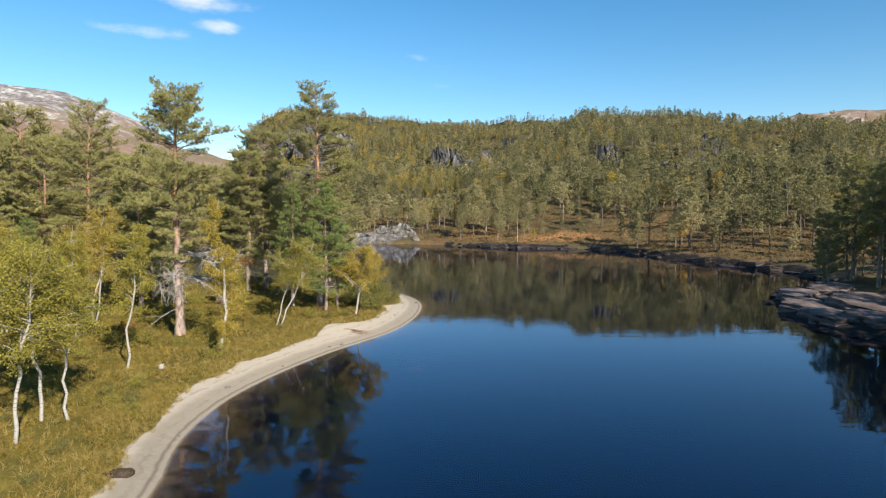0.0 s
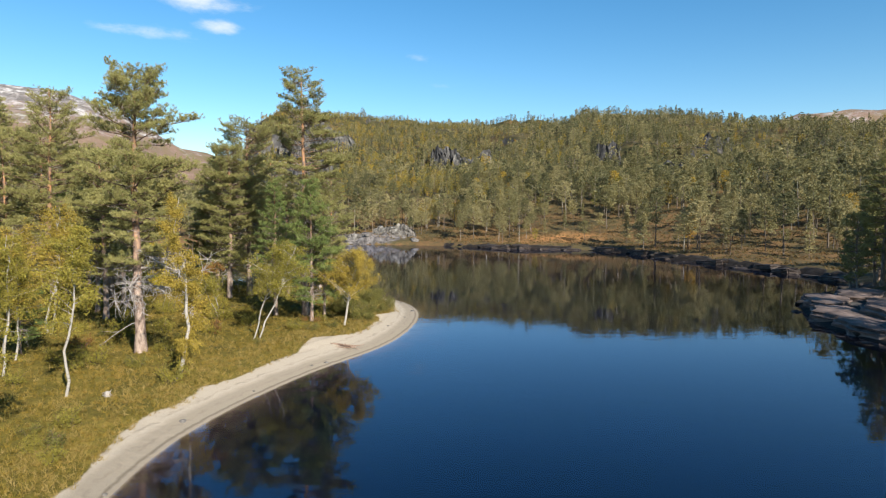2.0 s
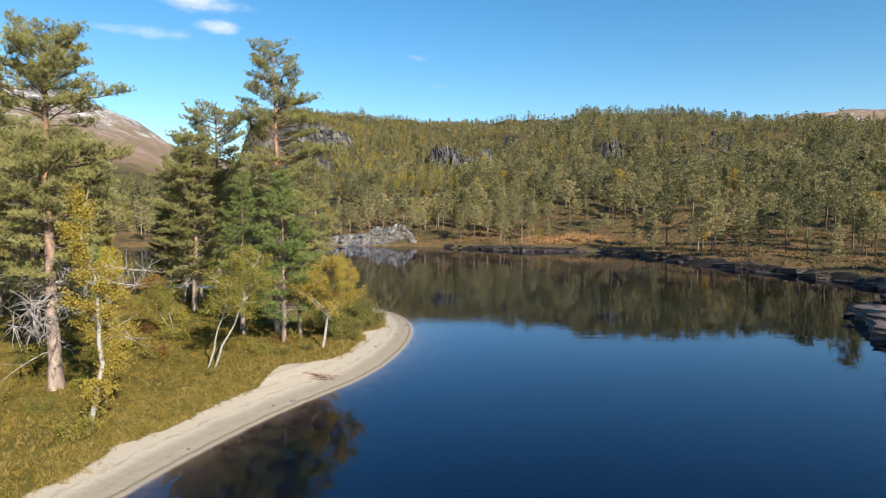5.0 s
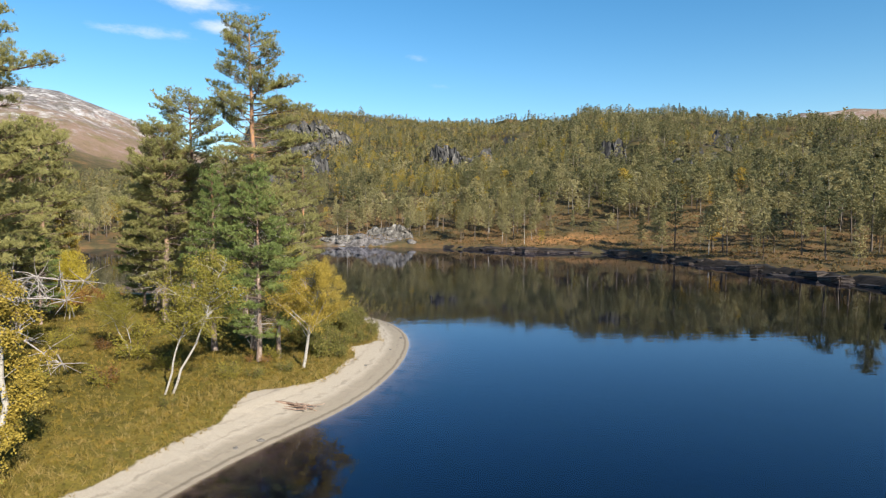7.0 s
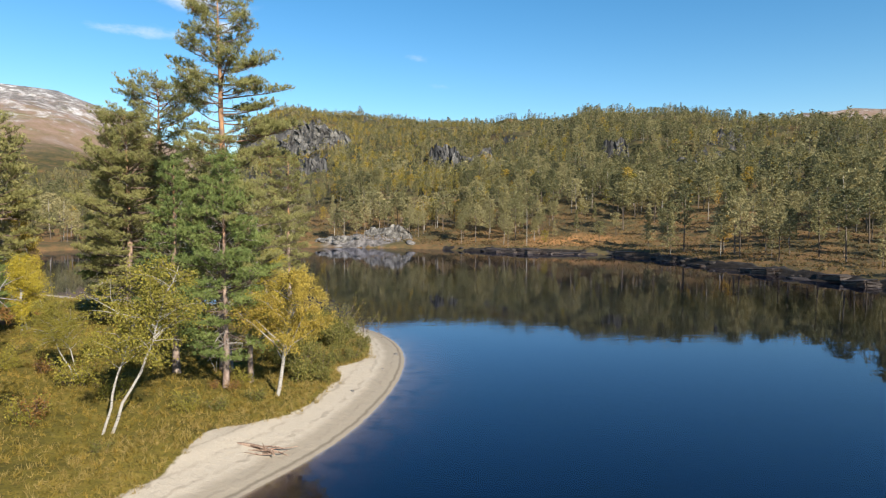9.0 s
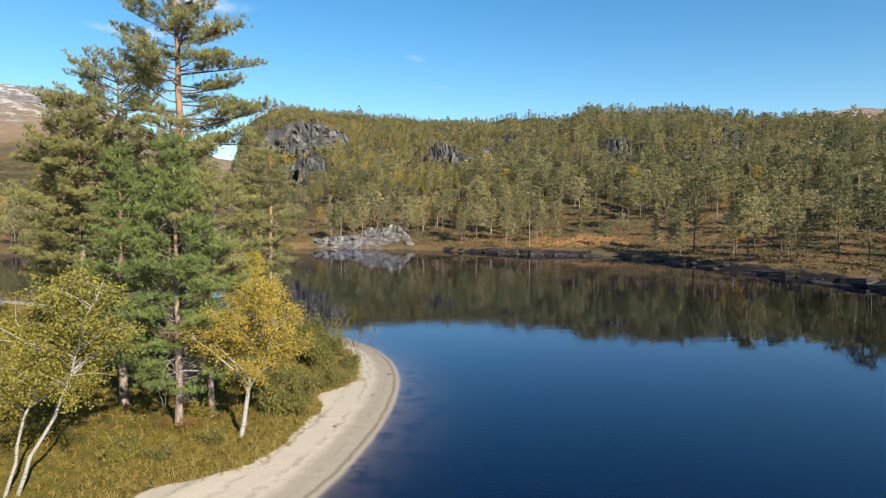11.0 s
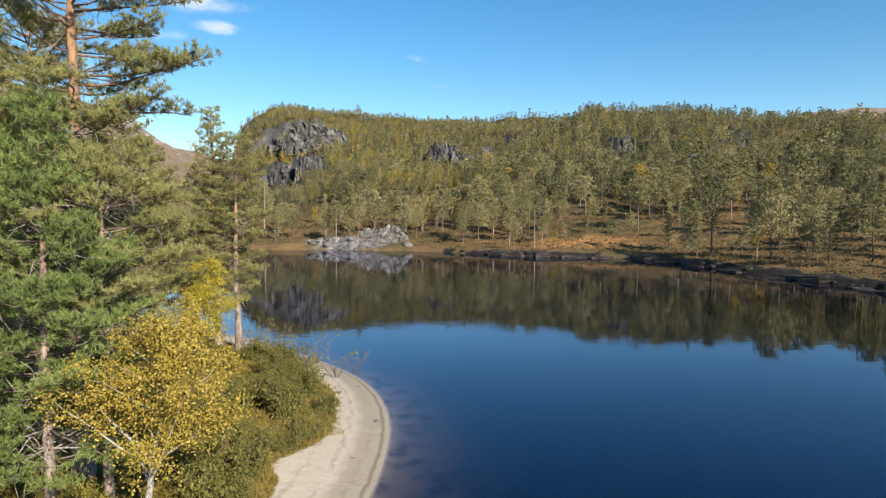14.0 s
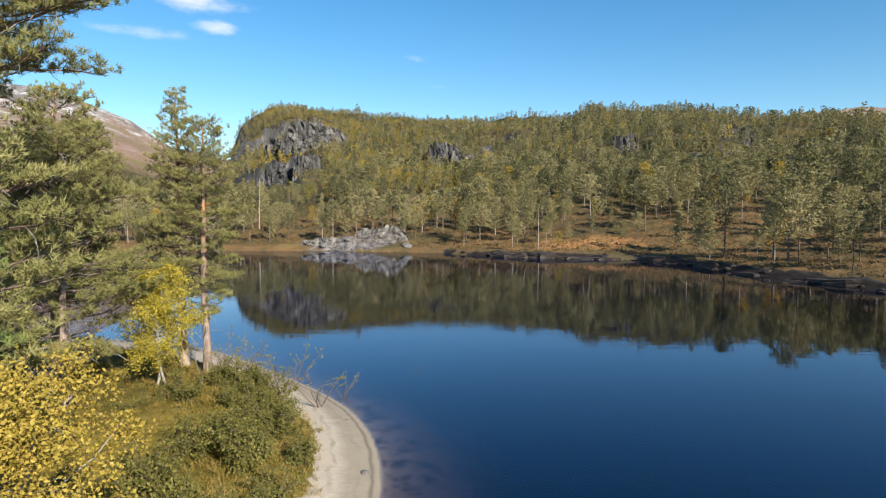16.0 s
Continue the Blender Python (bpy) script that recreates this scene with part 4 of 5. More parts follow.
def far_woods():
    r = np.random.default_rng(77)
    cell = 4.5
    gx, gy = np.meshgrid(np.arange(-470, 640, cell), np.arange(6, 1010, cell), indexing="ij")
    x = gx.ravel() + r.uniform(-.5, .5, gx.size) * cell
    y = gy.ravel() + r.uniform(-.5, .5, gx.size) * cell
    dx, dy = x - HUB[0], y - HUB[1]
    dist, az = np.hypot(dx, dy), np.degrees(np.arctan2(dx, dy))
    R, rise = np.interp(az, RIDGE[:, 0], RIDGE[:, 1]), np.interp(az, RIDGE[:, 0], RIDGE[:, 2])
    keep = (az > -40) & ((az < 46) | ((x > 30) & (x < 120) & (y < 120))) & (dist < R * 1.02) & ((dist > 60) | (x > 20))
    keep &= ~((x < 5) & (y < 100)) & ~((x < 43) & (y < 75) & (x < .80 * y + 2))
    x, y, dist, az, R = x[keep], y[keep], dist[keep], az[keep], R[keep]
    sd = shore_distance(x, y)
    n1, n2 = fbm(x * .03, y * .03, 3), fbm(x * .05 + 40, y * .05, 3)
    dens = np.interp(sd, [2.5, 8, 30, 70, 120], [.18, .46, .76, .95, .95]) * np.clip(1 + .8 * n1, .1, 1.6)
    dens = np.where(n2 > .62, dens * .25, dens)
    slab = np.exp(-(((x + 20) / 15) ** 2 + ((y - 177) / 8) ** 2) * 1.2)
    clearing = np.exp(-(((x - 33) / 13) ** 2 + ((y - 163) / 10) ** 2))
    dens = dens * (1 - .9 * slab) * (1 - .85 * clearing)
    z = land_height(x, y, sd)
    e = 3.0
    slope = np.hypot(land_height(x + e, y, shore_distance(x + e, y)) - z, land_height(x, y + e, shore_distance(x, y + e)) - z) / e
    dens = np.where(slope > .9, dens * .40, dens)
    # trees outside the view, packed close to throw shade on the eastern shelf
    dens = np.where((x > 28) & (y < 62), np.where(x < y + 8, .9, .25), dens)
    dens = np.where((az > -17.4) & (az < -10.8) & (dist > 300) & (dist < 362), dens * .15, dens)
    ok = (sd > 2.5) & (r.random(len(x)) < dens)
    x, y, z, dist, az, sd, n2, R = x[ok], y[ok], z[ok], dist[ok], az[ok], sd[ok], n2[ok], R[ok]
    n3 = fbm(x * .017 + 11, y * .013 + 4, 3)
    west = smooth01((6 - az) / 9) * smooth01((az + 22) / 4) * smooth01((dist - 210) / 90)
    gold = np.clip(.05 + .55 * smooth01((n3 - .12) / .35) * (.45 + .55 * west) + .36 * west, 0, .76)
    kind = np.where(r.random(len(x)) < gold, 2, np.where(r.random(len(x)) < .16, 1, 0))
    kind = np.where((kind == 0) & (r.random(len(x)) < np.where((az > 8) & (sd > 25), .07, .03)), 3, kind)
    h = np.where(kind == 2, r.uniform(5.5, 9.0, len(x)), r.uniform(7.5, 12.5, len(x))) * np.interp(sd, [2, 30, 90], [.85, 1.05, 1.0])
    h *= np.where(r.random(len(x)) < .28, .6, 1.0) * np.where(r.random(len(x)) < .12, 1.3, 1.0)
    # the unseen shading trees stand taller so their shadows reach the shelf
    h *= np.where((x > 28) & (y < 62), 1.3, 1.0)
    h *= np.interp(dist / R, [0, .8, 1], [1, .9, .72])
    h *= np.where((az < -11) & (dist / R > .36) & (dist / R < .53), .6, 1.0)
    h *= np.where((az < -10.5) & (az > -18) & (dist > 175) & (dist < 362), .6, 1.0)
    lod = np.digitize(dist, [150, 260, 430])
    names = ("pine", "spire", "birch")
    stock = {(k, l): [far_tree(r, l, names[k], (.42, .38, .28, .2)[l]) for _ in range(10)] for k in range(3) for l in range(4)}
    g = Geo()
    for k in range(4):
        for l in range(4):
            for v in range(10):
                sel = np.where((kind == k) & (lod == l))[0][v::10]
                if not len(sel):
                    continue
                m = len(sel)
                T, tint = stock[(min(k, 2), l)][v]
                ang = r.random(m) * 2 * np.pi
                wide = r.uniform(.85, 1.35, m)
                ca, sa = np.cos(ang) * wide, np.sin(ang) * wide
                t = T.reshape(-1, 3)
                X = t[None, :, 0] * ca[:, None] - t[None, :, 1] * sa[:, None]
                Y = t[None, :, 0] * sa[:, None] + t[None, :, 1] * ca[:, None]
                V = np.stack([X, Y, np.repeat(t[None, :, 2], m, 0)], 2) * h[sel][:, None, None]
                V += np.stack([x[sel], y[sel], z[sel] - .1], 1)[:, None]
                # random tone per tree; crowns near the shore lightened to offset their self-shadowing
                own = r.normal(size=m) * .24 + .22 * smooth01((70 - sd[sel]) / 40)
                tn = np.clip(np.repeat(tint, 3)[None] * .24 + .36 + own[:, None] * 1.15, 0, 1)
                V = V.reshape(-1, 3)
                if k < 3:
                    g.add(V, np.arange(len(V)).reshape(-1, 3), None, 1 if k == 2 else 0, tn.ravel())
                # trunks
                tr = .011 * h[sel] * (1.15 if k == 0 else .8)
                tip = .9 * h[sel]
                corner = np.array([(1, 0), (-.5, .87), (-.5, -.87)])
                B = np.stack([x[sel], y[sel], z[sel] - .4], 1)
                lean = r.normal(size=(m, 2)) * .02 * h[sel][:, None]
                low = B[:, None] + np.concatenate([corner[None] * tr[:, None, None], np.zeros((m, 3, 1))], 2)
                hi = B[:, None] + np.concatenate([corner[None] * tr[:, None, None] * .35 + lean[:, None], np.repeat(tip[:, None, None], 3, 1)], 2)
                W = np.concatenate([low, hi], 1).reshape(-1, 3)
                o = np.arange(m)[:, None] * 6
                Q = np.concatenate([o + np.array((0, 1, 4, 3)), o + np.array((1, 2, 5, 4)), o + np.array((2, 0, 3, 5))])
                g.add(W, None, Q, 2, np.repeat(np.clip(r.normal(.55, .2, m) + (.35 if k >= 2 else 0), 0, 1), 6))
    ob = new("far_woods", g.mesh("far_woods", [M_FAR_PINE, M_FAR_GOLD, M_FAR_BARK], False))
    return tagged(ob, "pine and golden birch forest on the far hillside, with unseen shading trees to the east", "forest", kind="stuff")


far_woods()


# ---- low growth on the sandy bank ----
def land_points(r, n, x0, x1, y0, y1, extra=0.0):
    x, y = r.uniform(x0, x1, n), r.uniform(y0, y1, n)
    sd = shore_distance(x, y)
    ok = sd > sand_width(x, y) + extra
    x, y, sd = x[ok], y[ok], sd[ok]
    return x, y, sd, land_height(x, y, sd)


def heather():
    r = np.random.default_rng(90)
    g = Geo()
    x, y, sd, z = land_points(r, 58000, -46, -2, 6, 76)
    ok = r.random(len(x)) < np.interp(sd, [0, 14, 26, 45], [1, 1, .45, .2]) * (.55 + .45 * (fbm(x * .5, y * .5, 2) > -.2))
    P = np.stack([x, y, z], 1)[ok]
    up = np.tile((0, 0, 1.0), (len(P), 1)) + r.normal(size=P.shape) * .5
    needles(g, P, unit(up), 11, .17, .030, 0, r)
    ob = new("heather", g.mesh("heather", [M_HEATHER], False))
    tagged(ob, "low heather and bilberry in green and rust", "heather", kind="stuff")


def grass():
    r = np.random.default_rng(91)
    g = Geo()
    x, y, sd, z = land_points(r, 60000, -34, -2, 6, 72, -0.25)
    over = sd - sand_width(x, y)
    ok = r.random(len(x)) < np.interp(over, [-.3, 0, 1.0, 2.4, 5], [.22, .9, .95, .4, .12]) * (.5 + .5 * (fbm(x * .8, y * .8, 2) > -.1))
    P = np.stack([x, y, z], 1)[ok]
    up = np.tile((0, 0, 1.6), (len(P), 1)) + r.normal(size=P.shape) * .45
    needles(g, P, unit(up), 10, .24, .016, 0, r)
    ob = new("grass", g.mesh("grass", [M_GRASS], False))
    tagged(ob, "yellowing autumn grass along the beach edge", "grass", kind="stuff")


def far_heath():
    """Tussocks and dwarf shrubs on the open banks across the water."""
    r = np.random.default_rng(92)
    g = Geo()
    x, y = r.uniform(-60, 120, 90000), r.uniform(40, 260, 90000)
    sd = shore_distance(x, y)
    ok = (sd > 2.5) & ((x > 20) | (y > 130)) & ~((x < 60) & (y < 80)) & (r.random(len(x)) < np.interp(sd, [0, 4, 60, 110], [1, .8, .5, .2]))
    x, y, sd = x[ok], y[ok], sd[ok]
    P = np.stack([x, y, land_height(x, y, sd)], 1)
    up = np.tile((0, 0, .9), (len(P), 1)) + r.normal(size=P.shape) * .8
    needles(g, P, unit(up), 4, .42, .15, 0, r)
    ob = new("tussocks", g.mesh("tussocks", [M_TUSSOCK], False))
    tagged(ob, "brown and rust tussocks on the open far bank", "heath", kind="stuff")


M_TUSSOCK = leafy("far_bank_tussocks", [(0.1, (0.055, 0.050, 0.020)), (0.4, (0.115, 0.092, 0.034)), (0.7, (0.20, 0.108, 0.038)), (0.9, (0.18, 0.15, 0.056))], 0.25, scale=0.08)
heather()
grass()
far_heath()


def shrub(label, seed, h, radius, leaf, count, size=.07, stems=9, bare=.1):
    r = np.random.default_rng(seed)
    ob = new("shrub")
    st, cr = Geo(), Geo()
    L = []
    for k in range(stems):
        az = r.random() * 2 * math.pi
        d = unit(np.array((math.cos(az) * .55, math.sin(az) * .55, r.uniform(.8, 1.3))))
        line = bend((math.cos(az) * .08, math.sin(az) * .08, -.1), d, h * r.uniform(.75, 1.15), 6, .1, .12, r)
        st.tube(line, np.linspace(.014 * h + .004, .003, 7), 4, cap=False)
        for s in range(8):
            i = r.integers(1, 6)
            tw = bend(line[i], unit(r.normal(size=3) * .8 + np.array((math.cos(az) * .5, math.sin(az) * .5, .5))), radius * r.uniform(.3, .8), 4, .1, .15, r)
            st.tube(tw, np.linspace(.005, .002, 5), 3, cap=False)
            L.append(tw[1:])
        L.append(line[3:])
    L = np.vstack(L)
    pick = L[r.integers(0, len(L), count)]
    pick = pick[pick[:, 2] > h * bare]
    leaves(cr, pick + r.normal(size=pick.shape) * .07, size, r=r)
    tagged(part("stem", st, [M_TWIG], ob), kind="stuff")
    part("foliage", cr, [leaf], ob, smooth=False)
    return tagged(ob, label, "shrub")


def undergrowth():
    r = np.random.default_rng(95)
    a = shrub("olive-green willow shrub on the spit", 101, 1.25, .8, M_SHRUB, 1500, .09)
    b = shrub("bushy willow shrub with dull green leaves", 103, 1.6, .9, M_SHRUB, 1700, .09)
    c = shrub("yellowing dwarf birch bush on the heath", 105, 1.0, .6, M_LIME, 1500)
    d = shrub("rust-coloured dwarf shrub in the grass", 107, .8, .45, M_RUST, 700)
    e = shrub("tall thin willow sapling near the waterline", 109, 2.3, .5, M_LIME, 260, .075, 4, .45)
    used = set()

    def put(src, x, y, turn, sc, group):
        o = src if src.name not in used else copy_thing(src, Matrix())
        used.add(src.name)
        tagged(set_down(o, x, y, turn, sc), group=group)

    # the thicket behind the beach at the tip
    n = 0
    while n < 46:
        x, y = r.uniform(-10.5, -3.6), r.uniform(46.5, 64.5)
        s = float(shore_distance([x], [y])[0]) - float(sand_width(np.array([x]), np.array([y]))[0])
        if .25 < s < 3.8 and not (y < 49 and x < -8):
            put(a if r.random() < .6 else b, x, y, r.random() * 360, r.uniform(.55, .95) * (.8 if s < .7 else 1.05), "willow thicket on the spit")
            n += 1
    for x, y, sc in ((-15.0, 45.4, 1.3), (-13.9, 40.9, .9), (-12.6, 43.6, .9), (-14.3, 36.0, .8), (-9.3, 42.6, .7), (-18.6, 39.5, 1.1), (-16.8, 31.8, .9),
                     (-12.9, 25.2, .7), (-11.9, 22.6, .6), (-17.2, 50.2, 1.2), (-19.5, 47.0, 1.0), (-10.4, 50.6, .9), (-15.9, 24.3, .8), (-20.4, 44.0, 1.0)):
        put(c, x, y, r.random() * 360, sc, "dwarf birches on the heath")
    f = shrub("low dark green bilberry and juniper bush", 111, .62, .5, M_SHRUB, 900, .06, 8, .0)
    n = 0
    while n < 90:
        x, y = r.uniform(-24, -4), r.uniform(14, 60)
        s = float(shore_distance([x], [y])[0]) - float(sand_width(np.array([x]), np.array([y]))[0])
        if s > .9 and fbm(np.array([x * .22]), np.array([y * .22]), 2)[0] > -.25:
            put(f if r.random() < .62 else c, x, y, r.random() * 360, r.uniform(.5, 1.1) * (1 if n % 3 else .6), "low bushes on the heath")
            n += 1
    for x, y, sc in ((-13.9, 41.0, 1.2), (-8.5, 45.2, .55), (-9.3, 45.3, .5), (-17.3, 46.9, .9), (-19.4, 36.9, 1.0)):
        put(d, x, y, r.random() * 360, sc, "rust dwarf shrubs")
    for x, y, sc in ((-5.2, 60.9, .85), (-6.9, 61.9, 1.1), (-7.9, 62.6, 1.0), (-4.6, 63.0, .6), (-9.4, 63.4, .9), (-10.2, 62.2, 1.1)):
        put(e, x, y, r.random() * 360, sc, "willow saplings at the tip")


undergrowth()


# ---- dead wood and stones ----
def drift_log():
    r = np.random.default_rng(121)
    ob = new("driftwood_log")
    t = Geo()
    line = bend((-1.25, 0, .10), unit(np.array((1, -.1, .01))), 2.5, 8, 0, .13, r)
    line[:, 2] = .05 + .05 * r.random(9)
    t.tube(line, np.array((.04, .075, .085, .07, .075, .065, .055, .045, .02)), 7)
    part("trunk", t, [M_DRIFT], ob)
    for k in range(13):
        g = Geo()
        p = line[r.integers(1, 8)]
        g.tube(bend(p - np.array((0, 0, .03)), unit(np.array((r.choice((-1, 1)) * 1.0, r.uniform(-.35, .35), .05))), r.uniform(.4, 1.1), 4, -.05, .12, r), np.linspace(.03, .010, 5), 5)
        part("branch", g, [M_DRIFT], ob)
    tagged(ob, "weathered driftwood log lying on the sand", "driftwood")
    return set_down(ob, -5.85, 40.35, -10)


M_DRIFT = bark("driftwood", (0.36, 0.26, 0.19), (0.36, 0.26, 0.19), (0.17, 0.10, 0.07), 3, 9, 10.0)


def root_stump():
    r = np.random.default_rng(122)
    ob = new("tree_stump")
    g = Geo()
    g.tube([(0, 0, -.15), (0, 0, .12), (.02, 0, .30), (.03, .01, .36)], [.24, .21, .17, .10], 9)
    part("stump", g, [M_PALE], ob)
    for k in range(4):
        a = k * 1.6 + r.random() * .7
        q = Geo()
        q.tube(bend((math.cos(a) * .1, math.sin(a) * .1, .14), unit(np.array((math.cos(a), math.sin(a), .6))), .36, 4, -.5, .2, r), np.linspace(.07, .02, 5), 5)
        part("root", q, [M_PALE], ob)
    tagged(ob, "bleached root stump lying in the heather", "stump")
    return set_down(ob, -13.65, 29.0, 40, .62)


M_PALE = bark("bleached_wood", (0.396, 0.36, 0.318), (0.396, 0.36, 0.318), (0.24, 0.21, 0.18), 3, 9, 14.0)


def stone_material():
    n = Nodes("grey_stone")
    f = n.noise(4.0, 6, 0.7)
    n.bump(f, .6, .03)
    return n.done(n.ramp(f, [(.35, (0.06, 0.054, 0.048)), (.55, (0.156, 0.141, 0.126)), (.7, (0.24, 0.222, 0.198))]), .85, .25)


M_STONE = stone_material()


def boulder_mesh(seed, squash=.55):
    r = np.random.default_rng(seed)
    bm = bmesh.new()
    bmesh.ops.create_icosphere(bm, subdivisions=3, radius=1)
    off = r.random(3) * 50
    for v in bm.verts:
        p = v.co.copy()
        k = 1 + .30 * noise.noise(p * 1.1 + Vector(off)) + .12 * noise.noise(p * 2.9 + Vector(off))
        v.co = Vector((p.x * k, p.y * k * .8, max(p.z * k * squash, -.35)))
    me = bpy.data.meshes.new("stone")
    bm.to_mesh(me)
    bm.free()
    me.materials.append(M_STONE)
    me.polygons.foreach_set("use_smooth", np.ones(len(me.polygons), bool))
    return me


def stones():
    r = np.random.default_rng(123)
    stock = [boulder_mesh(s) for s in (1, 2, 3, 4)]
    spots = [(-2.62, 54.9, .16), (-6.3, 37.0, .14), (-6.9, 36.2, .10), (-9.9, 27.4, .16), (-3.9, 47.0, .10), (-3.0, 51.2, .08), (-4.6, 57.9, .12), (-3.9, 59.6, .09), (-8.5, 31.6, .08), (-9.6, 21.5, .09)]
    for i, (x, y, s) in enumerate(spots):
        ob = new("stone", stock[i % 4])
        tagged(set_down(ob, x, y, r.random() * 360, s), "small grey stone lying on the beach sand", "stone", "beach stones")
    # wet rock, its colour taken darker still for shade under the far bank
    wet = Nodes("wet_dark_rock")
    f = wet.noise(1.5, 6, .7)
    wet.bump(f, .7, .06)
    wet.done(wet.ramp(f, [(.4, (.010, .008, .007)), (.55, (.028, .022, .018)), (.68, (.075, .062, .052))]), .7, .3)
    dark = [boulder_mesh(s) for s in (5, 6, 7, 8)]
    for me in dark:
        me.materials[0] = wet.m
    # broken blocks on the grey slab across the lake
    for i in range(16):
        x, y, s = r.uniform(-33, -6), r.uniform(166, 176), r.uniform(.5, 1.5)
        if float(shore_distance(np.array([x]), np.array([y]))[0]) < .6:
            continue
        ob = new("boulder", stock[i % 4])
        tagged(set_down(ob, x, y, r.random() * 360, s), "grey lichen-spotted boulder on the far rock slab", "boulder", "slab boulders")
    # rocks along the far bank
    n = 0
    while n < 70:
        k = r.integers(0, len(LAKE))
        p = LAKE[k] + r.normal(size=2) * .9
        if p[1] < 35 or p[0] < 0 or (p[0] < 20 and p[1] < 140):
            continue
        s = r.uniform(.25, .8)
        ob = new("boulder", dark[n % 4])
        tagged(set_down(ob, p[0], p[1], r.random() * 360, s), "dark weathered boulder at the far waterline", "boulder", "far bank boulders")
        n += 1


def peat_turf():
    r = np.random.default_rng(124)
    bm = bmesh.new()
    bmesh.ops.create_icosphere(bm, subdivisions=4, radius=1)
    for v in bm.verts:
        p = v.co.copy()
        k = 1 + .22 * noise.noise(p * 1.6) + .10 * noise.noise(p * 5)
        v.co = Vector((p.x * k * .46, p.y * k * .27, max(p.z * k * .17, -.05)))
    me = bpy.data.meshes.new("peat_turf")
    bm.to_mesh(me)
    bm.free()
    me.materials.append(bark("dark_peat", (0.072, 0.051, 0.033), (0.072, 0.051, 0.033), (0.03, 0.021, 0.015), 3, 9, 12.0))
    ob = new("peat_turf", me)
    tagged(ob, "dark lump of peat turf slumped onto the sand", "turf")
    return set_down(ob, -9.75, 17.9, 20)


drift_log()
root_stump()
stones()
peat_turf()


# ---- pines on the rocky shelf across the bay ----
def shelf_pines():
    a = pine("Scots pine on the rocky eastern shelf", 141, 13.0, 3.4, 2.3, "round", dead=12, dense=.9, gap=.55, fan=8, blade=.044, needle_len=.19)
    set_down(a, 43.7, 65.0)
    b = pine("small dark pine beside the rock shelf", 143, 7.5, 1.4, 1.9, "round", dead=5, dense=.9, gap=.5, fan=8, blade=.044, needle_len=.19)
    set_down(b, 40.2, 63.6)
    for src, x, y, turn, sc in ((a, 46.8, 62.5, 80, 1.08), (a, 44.2, 56.0, 160, 1.05), (a, 42.4, 59.5, 250, .92), (b, 45.0, 68.0, 40, 1.2), (a, 50.5, 66.0, 300, 1.1), (a, 49.0, 73.0, 20, .9),
                                (a, 54.0, 70.0, 200, 1.0), (b, 47.5, 70.5, 120, 1.1), (a, 47.5, 52.0, 100, 1.0), (b, 41.2, 66.3, 200, .7)):
        set_down(copy_thing(src, Matrix()), x, y, turn, sc)


# ---- bare rock: crags on the hill, the slab across the lake, ledges of the eastern bank ----
def rock_material(name, dark, mid, pale, scale, upright=.3, rough=.85):
    n = Nodes(name)
    streak, grain = n.noise(scale, 6, .7, stretch=(1, 1, upright)), n.noise(scale * 5, 5, .7)
    f = n.math("ADD", n.math("MULTIPLY", streak, .7), n.math("MULTIPLY", grain, .3))
    n.bump(f, .8, .25 / scale ** .5)
    return n.done(n.ramp(f, [(.38, dark), (.5, mid), (.62, pale)]), rough, .25)


def crag(label, seed, x, y, width, height, depth, material, steps_up=14, across=34, tilt=.18, sink=4.0, ragged=.35, face=.0):
    """A broken rock face: upright columns of uneven depth and height, with ledges, that runs back into the slope."""
    r = np.random.default_rng(seed)
    off = r.random(2) * 90
    u = np.linspace(-1, 1, across)
    v = np.linspace(0, 1, steps_up)
    U, W = np.meshgrid(u, v, indexing="ij")
    col = np.floor((U * 6 + .7 * fbm(U * 3 + off[0], W * 2, 2)))
    lift = height * (1 - np.abs(U) ** 8) ** .7 * np.clip(.9 + ragged * .5 * fbm(U * 2.3 + off[0], U * 0 + off[1], 4) + .14 * vnoise(col * 1.7 + off[1], col * 0), .2, 1.25)
    step = np.floor(W * 4 + .8 * fbm(U * 4 + off[1], W * 3, 2))
    push = depth * (.26 * vnoise(col * 2.3 + off[0], step * 1.3) + .16 * fbm(U * 9 + off[1], W * 7, 3))
    X = U * width / 2 + r.normal(size=U.shape) * width / across * .12
    Y = push + tilt * W * lift + depth * .8 * np.abs(U) ** 2
    Z = W * (lift + sink) - sink + r.normal(size=U.shape) * height / steps_up * .16
    back = np.stack([X[:, -1], Y[:, -1] + depth * 1.6, Z[:, -1] - .1 * height], 1)
    foot = np.stack([X[:, -1], Y[:, -1] + depth * 2.2, np.full(across, -sink)], 1)
    g = Geo()
    pts = np.concatenate([np.stack([X, Y, Z], 2), back[:, None], foot[:, None]], 1)
    m = pts.shape[1]
    i, j = np.meshgrid(np.arange(across - 1), np.arange(m - 1), indexing="ij")
    a = (i * m + j).ravel()
    g.add(pts.reshape(-1, 3), None, np.stack([a, a + m, a + m + 1, a + 1], 1))
    ob = new("rock_outcrop", g.mesh("rock_outcrop", [material], False))
    ob.matrix_basis = pose(x, y, float(ground_at([x], [y])[0]), 0, 0, face)
    return tagged(ob, label, "rock")


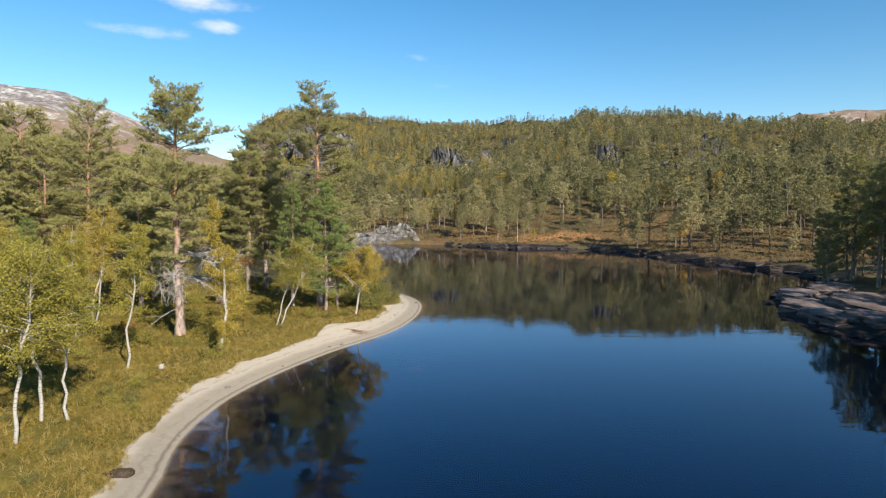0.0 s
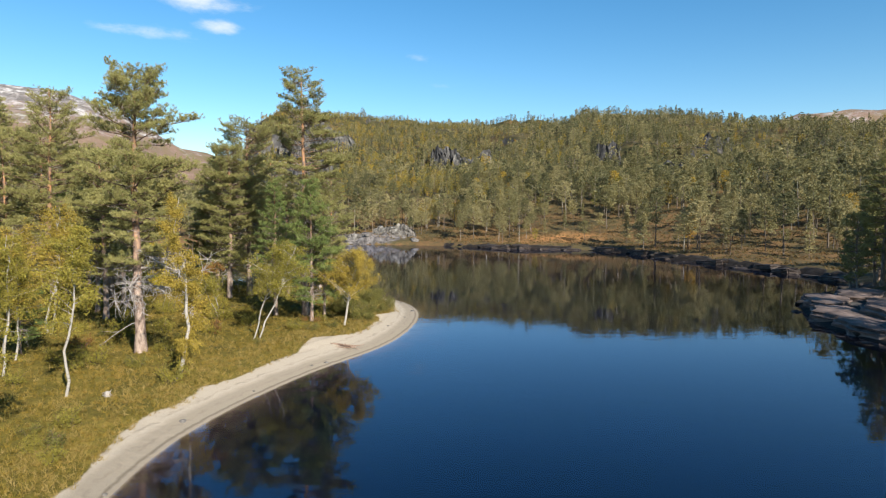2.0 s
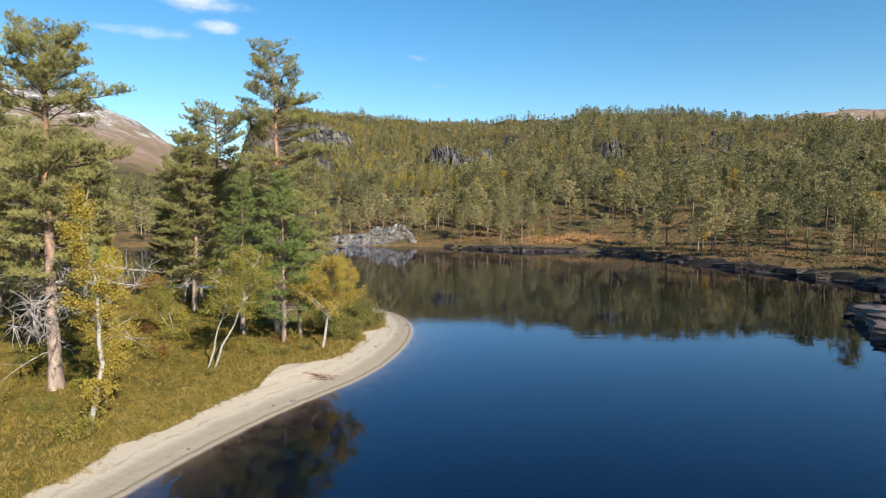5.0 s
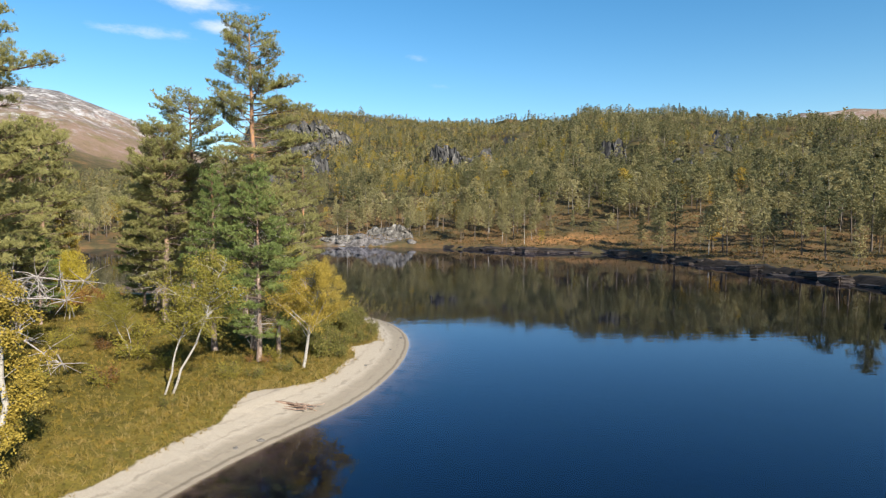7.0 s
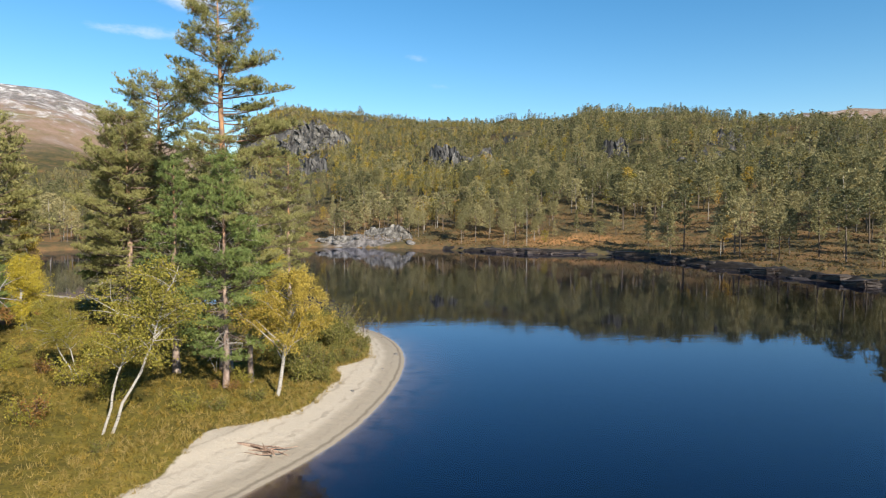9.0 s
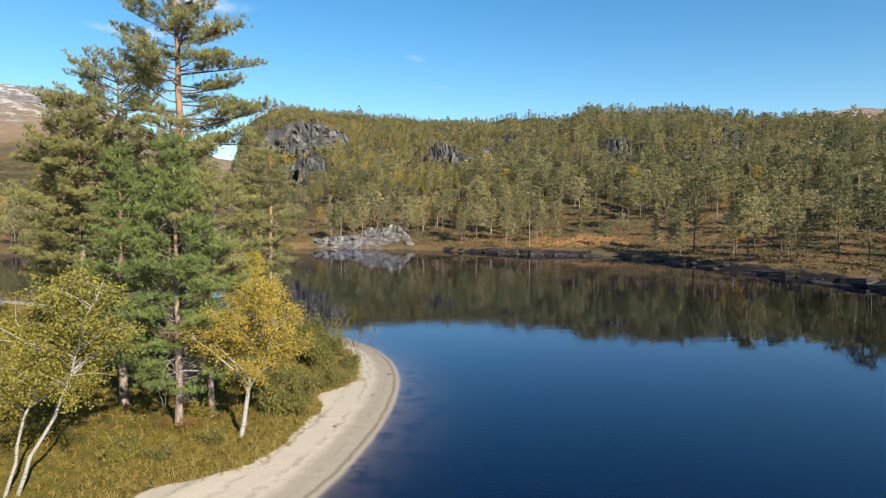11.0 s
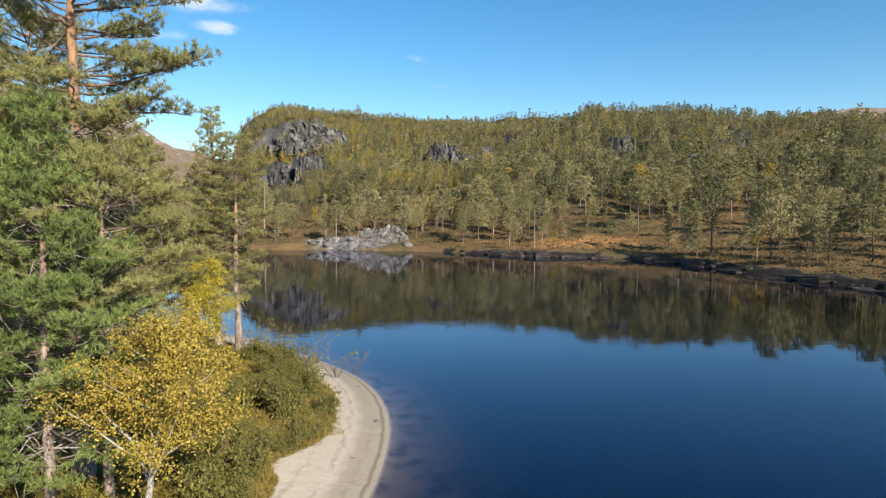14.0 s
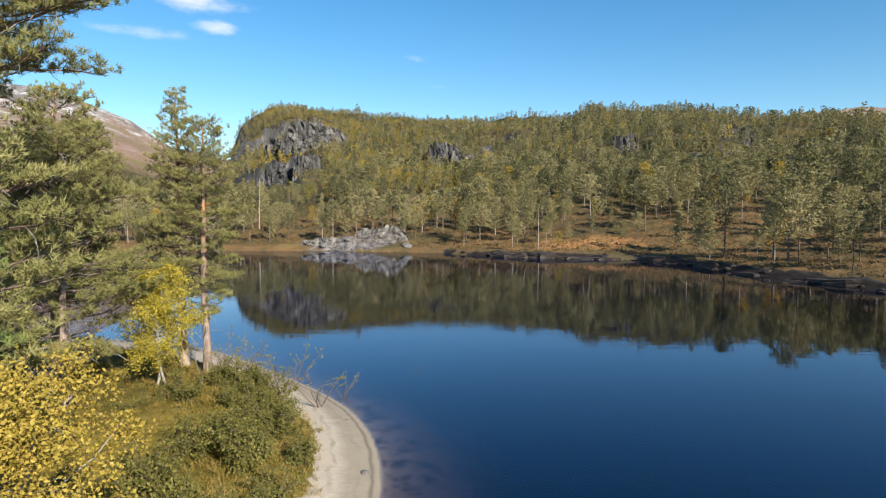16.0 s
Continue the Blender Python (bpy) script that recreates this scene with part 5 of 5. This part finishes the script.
def slab_mesh(seed, material):
    """A flat weathered slab with a broken rim and two bedding steps."""
    r = np.random.default_rng(seed)
    k = 16
    ang = np.arange(k) * 2 * np.pi / k
    rim = r.uniform(.72, 1.1, k)
    g = Geo()
    rings = []
    for s, z in ((1.04, -.5), (1.0, .0), (1.02, .32), (.93, .36), (.90, .40), (.92, .70), (.82, .76), (.4, .80)):
        w = rim * s + r.normal(size=k) * .025
        rings.append(np.stack([np.cos(ang) * w, np.sin(ang) * w * .55, np.full(k, z) + r.normal(size=k) * .03], 1))
    pts = np.concatenate(rings + [[(0, 0, .8)]])
    i, j = np.meshgrid(np.arange(len(rings) - 1), np.arange(k), indexing="ij")
    a, b = (i * k + j).ravel(), (i * k + (j + 1) % k).ravel()
    top = (len(rings) - 1) * k
    g.add(pts, [(top + q, top + (q + 1) % k, len(pts) - 1) for q in range(k)], np.stack([a, b, b + k, a + k], 1))
    return g.mesh("rock_slab", [material], False)


def bare_rock():
    grey = rock_material("grey_cliff_rock", (.018, .017, .019), (.085, .08, .074), (.22, .205, .185), .12)
    dark = rock_material("dark_cliff_rock", (.012, .012, .014), (.05, .048, .047), (.17, .16, .15), .14)
    pale = rock_material("pale_lichened_rock", (.035, .031, .027), (.115, .105, .092), (.25, .232, .205), .5, .8)
    crag("tall grey cliff streaked with black on the hillside", 201, -112, 556, 58, 23, 9, grey, 18, 46, face=-6)
    crag("steep grey cliff wall on the shoulder of the hill", 202, -148, 588, 46, 22, 9, grey, 16, 36, face=-22)
    crag("dark overhanging cliff among birches on the hill", 203, -93, 388, 28, 19, 5, dark, face=-10)
    crag("broken dark cliff beside the birch slope", 204, -77, 374, 15, 14, 4, grey, face=-8)
    crag("dark rocky step across the middle of the hill", 205, 0, 482, 24, 20, 5, dark)
    crag("pale broken outcrop on the middle of the hill", 206, 22, 474, 36, 17, 5, grey, 12)
    crag("dark rock face between pines on the slope", 207, 82, 312, 15, 13, 3, dark, 10, 26)
    crag("low dark outcrop in the open pine wood", 208, 96, 268, 17, 9, 2.4, dark, 9, 26, ragged=.6)
    crag("low grey outcrop in the heath below the wood", 209, 118, 236, 14, 8, 2.4, grey, 9, 24, ragged=.6)
    crag("rounded dark outcrop high in the pines", 210, 150, 340, 20, 15, 4, dark, 10, 26)
    crag("pale stepped rock slab rising from the lake", 211, -14.5, 176.3, 13, 3.4, 2.2, pale, 10, 34, .5, 2.0, .35)
    crag("low pale rock slab at the far waterline", 212, -25.5, 174.6, 16, 1.9, 2.0, pale, 8, 30, .7, 2.0, .6)
    brown = rock_material("brown_shore_rock", (.045, .034, .029), (.135, .10, .085), (.25, .19, .16), .8, 1.0, .75)
    wet = rock_material("black_shore_rock", (.012, .009, .008), (.040, .030, .025), (.10, .078, .064), .8, 1.0, .6)
    stock = [slab_mesh(220 + k, brown) for k in range(3)], [slab_mesh(230 + k, wet) for k in range(3)]
    r = np.random.default_rng(240)
    for k, (x, y, size, turn) in enumerate(((29.6, 46.5, 3.4, 75), (30.6, 51.5, 3.6, 60), (33.0, 56.2, 3.4, 50), (33.6, 48.4, 4.2, 80), (36.2, 53.0, 4.6, 55), (37.4, 58.8, 3.8, 40), (30.8, 42.6, 3.4, 95), (36.8, 46.0, 4.4, 90), (35.2, 61.4, 2.6, 45))):
        ob = new("rock_slab", stock[0][k % 3])
        set_down(ob, x, y, turn, size)
        ob.matrix_basis = ob.matrix_basis @ pose(0, 0, -.06, r.normal() * 2, r.normal() * 2) @ Matrix.Diagonal((1, 1, .20, 1))
        tagged(ob, "brown layered rock slab sloping into the lake", "rock", "shelf slabs")
    n = 0
    while n < 34:
        k = int(r.integers(0, len(LAKE)))
        q, d = LAKE[k], unit(LAKE[(k + 1) % len(LAKE)] - LAKE[k])
        if not (q[0] > 36 and 78 < q[1] < 146) and not (4 < q[0] < 38 and q[1] > 144):
            continue
        size = r.uniform(1.4, 3.2)
        q = q + r.normal(size=2) * .8
        ob = new("rock_slab", stock[1][n % 3])
        set_down(ob, q[0], q[1], math.degrees(math.atan2(d[1], d[0])) + r.normal() * 12, size)
        ob.matrix_basis = ob.matrix_basis @ pose(0, 0, -.05, r.normal() * 3, r.normal() * 3) @ Matrix.Diagonal((1, 1, .22, 1))
        tagged(ob, "black layered rock ledge along the waterline", "rock", "bank ledges")
        n += 1


bare_rock()
shelf_pines()
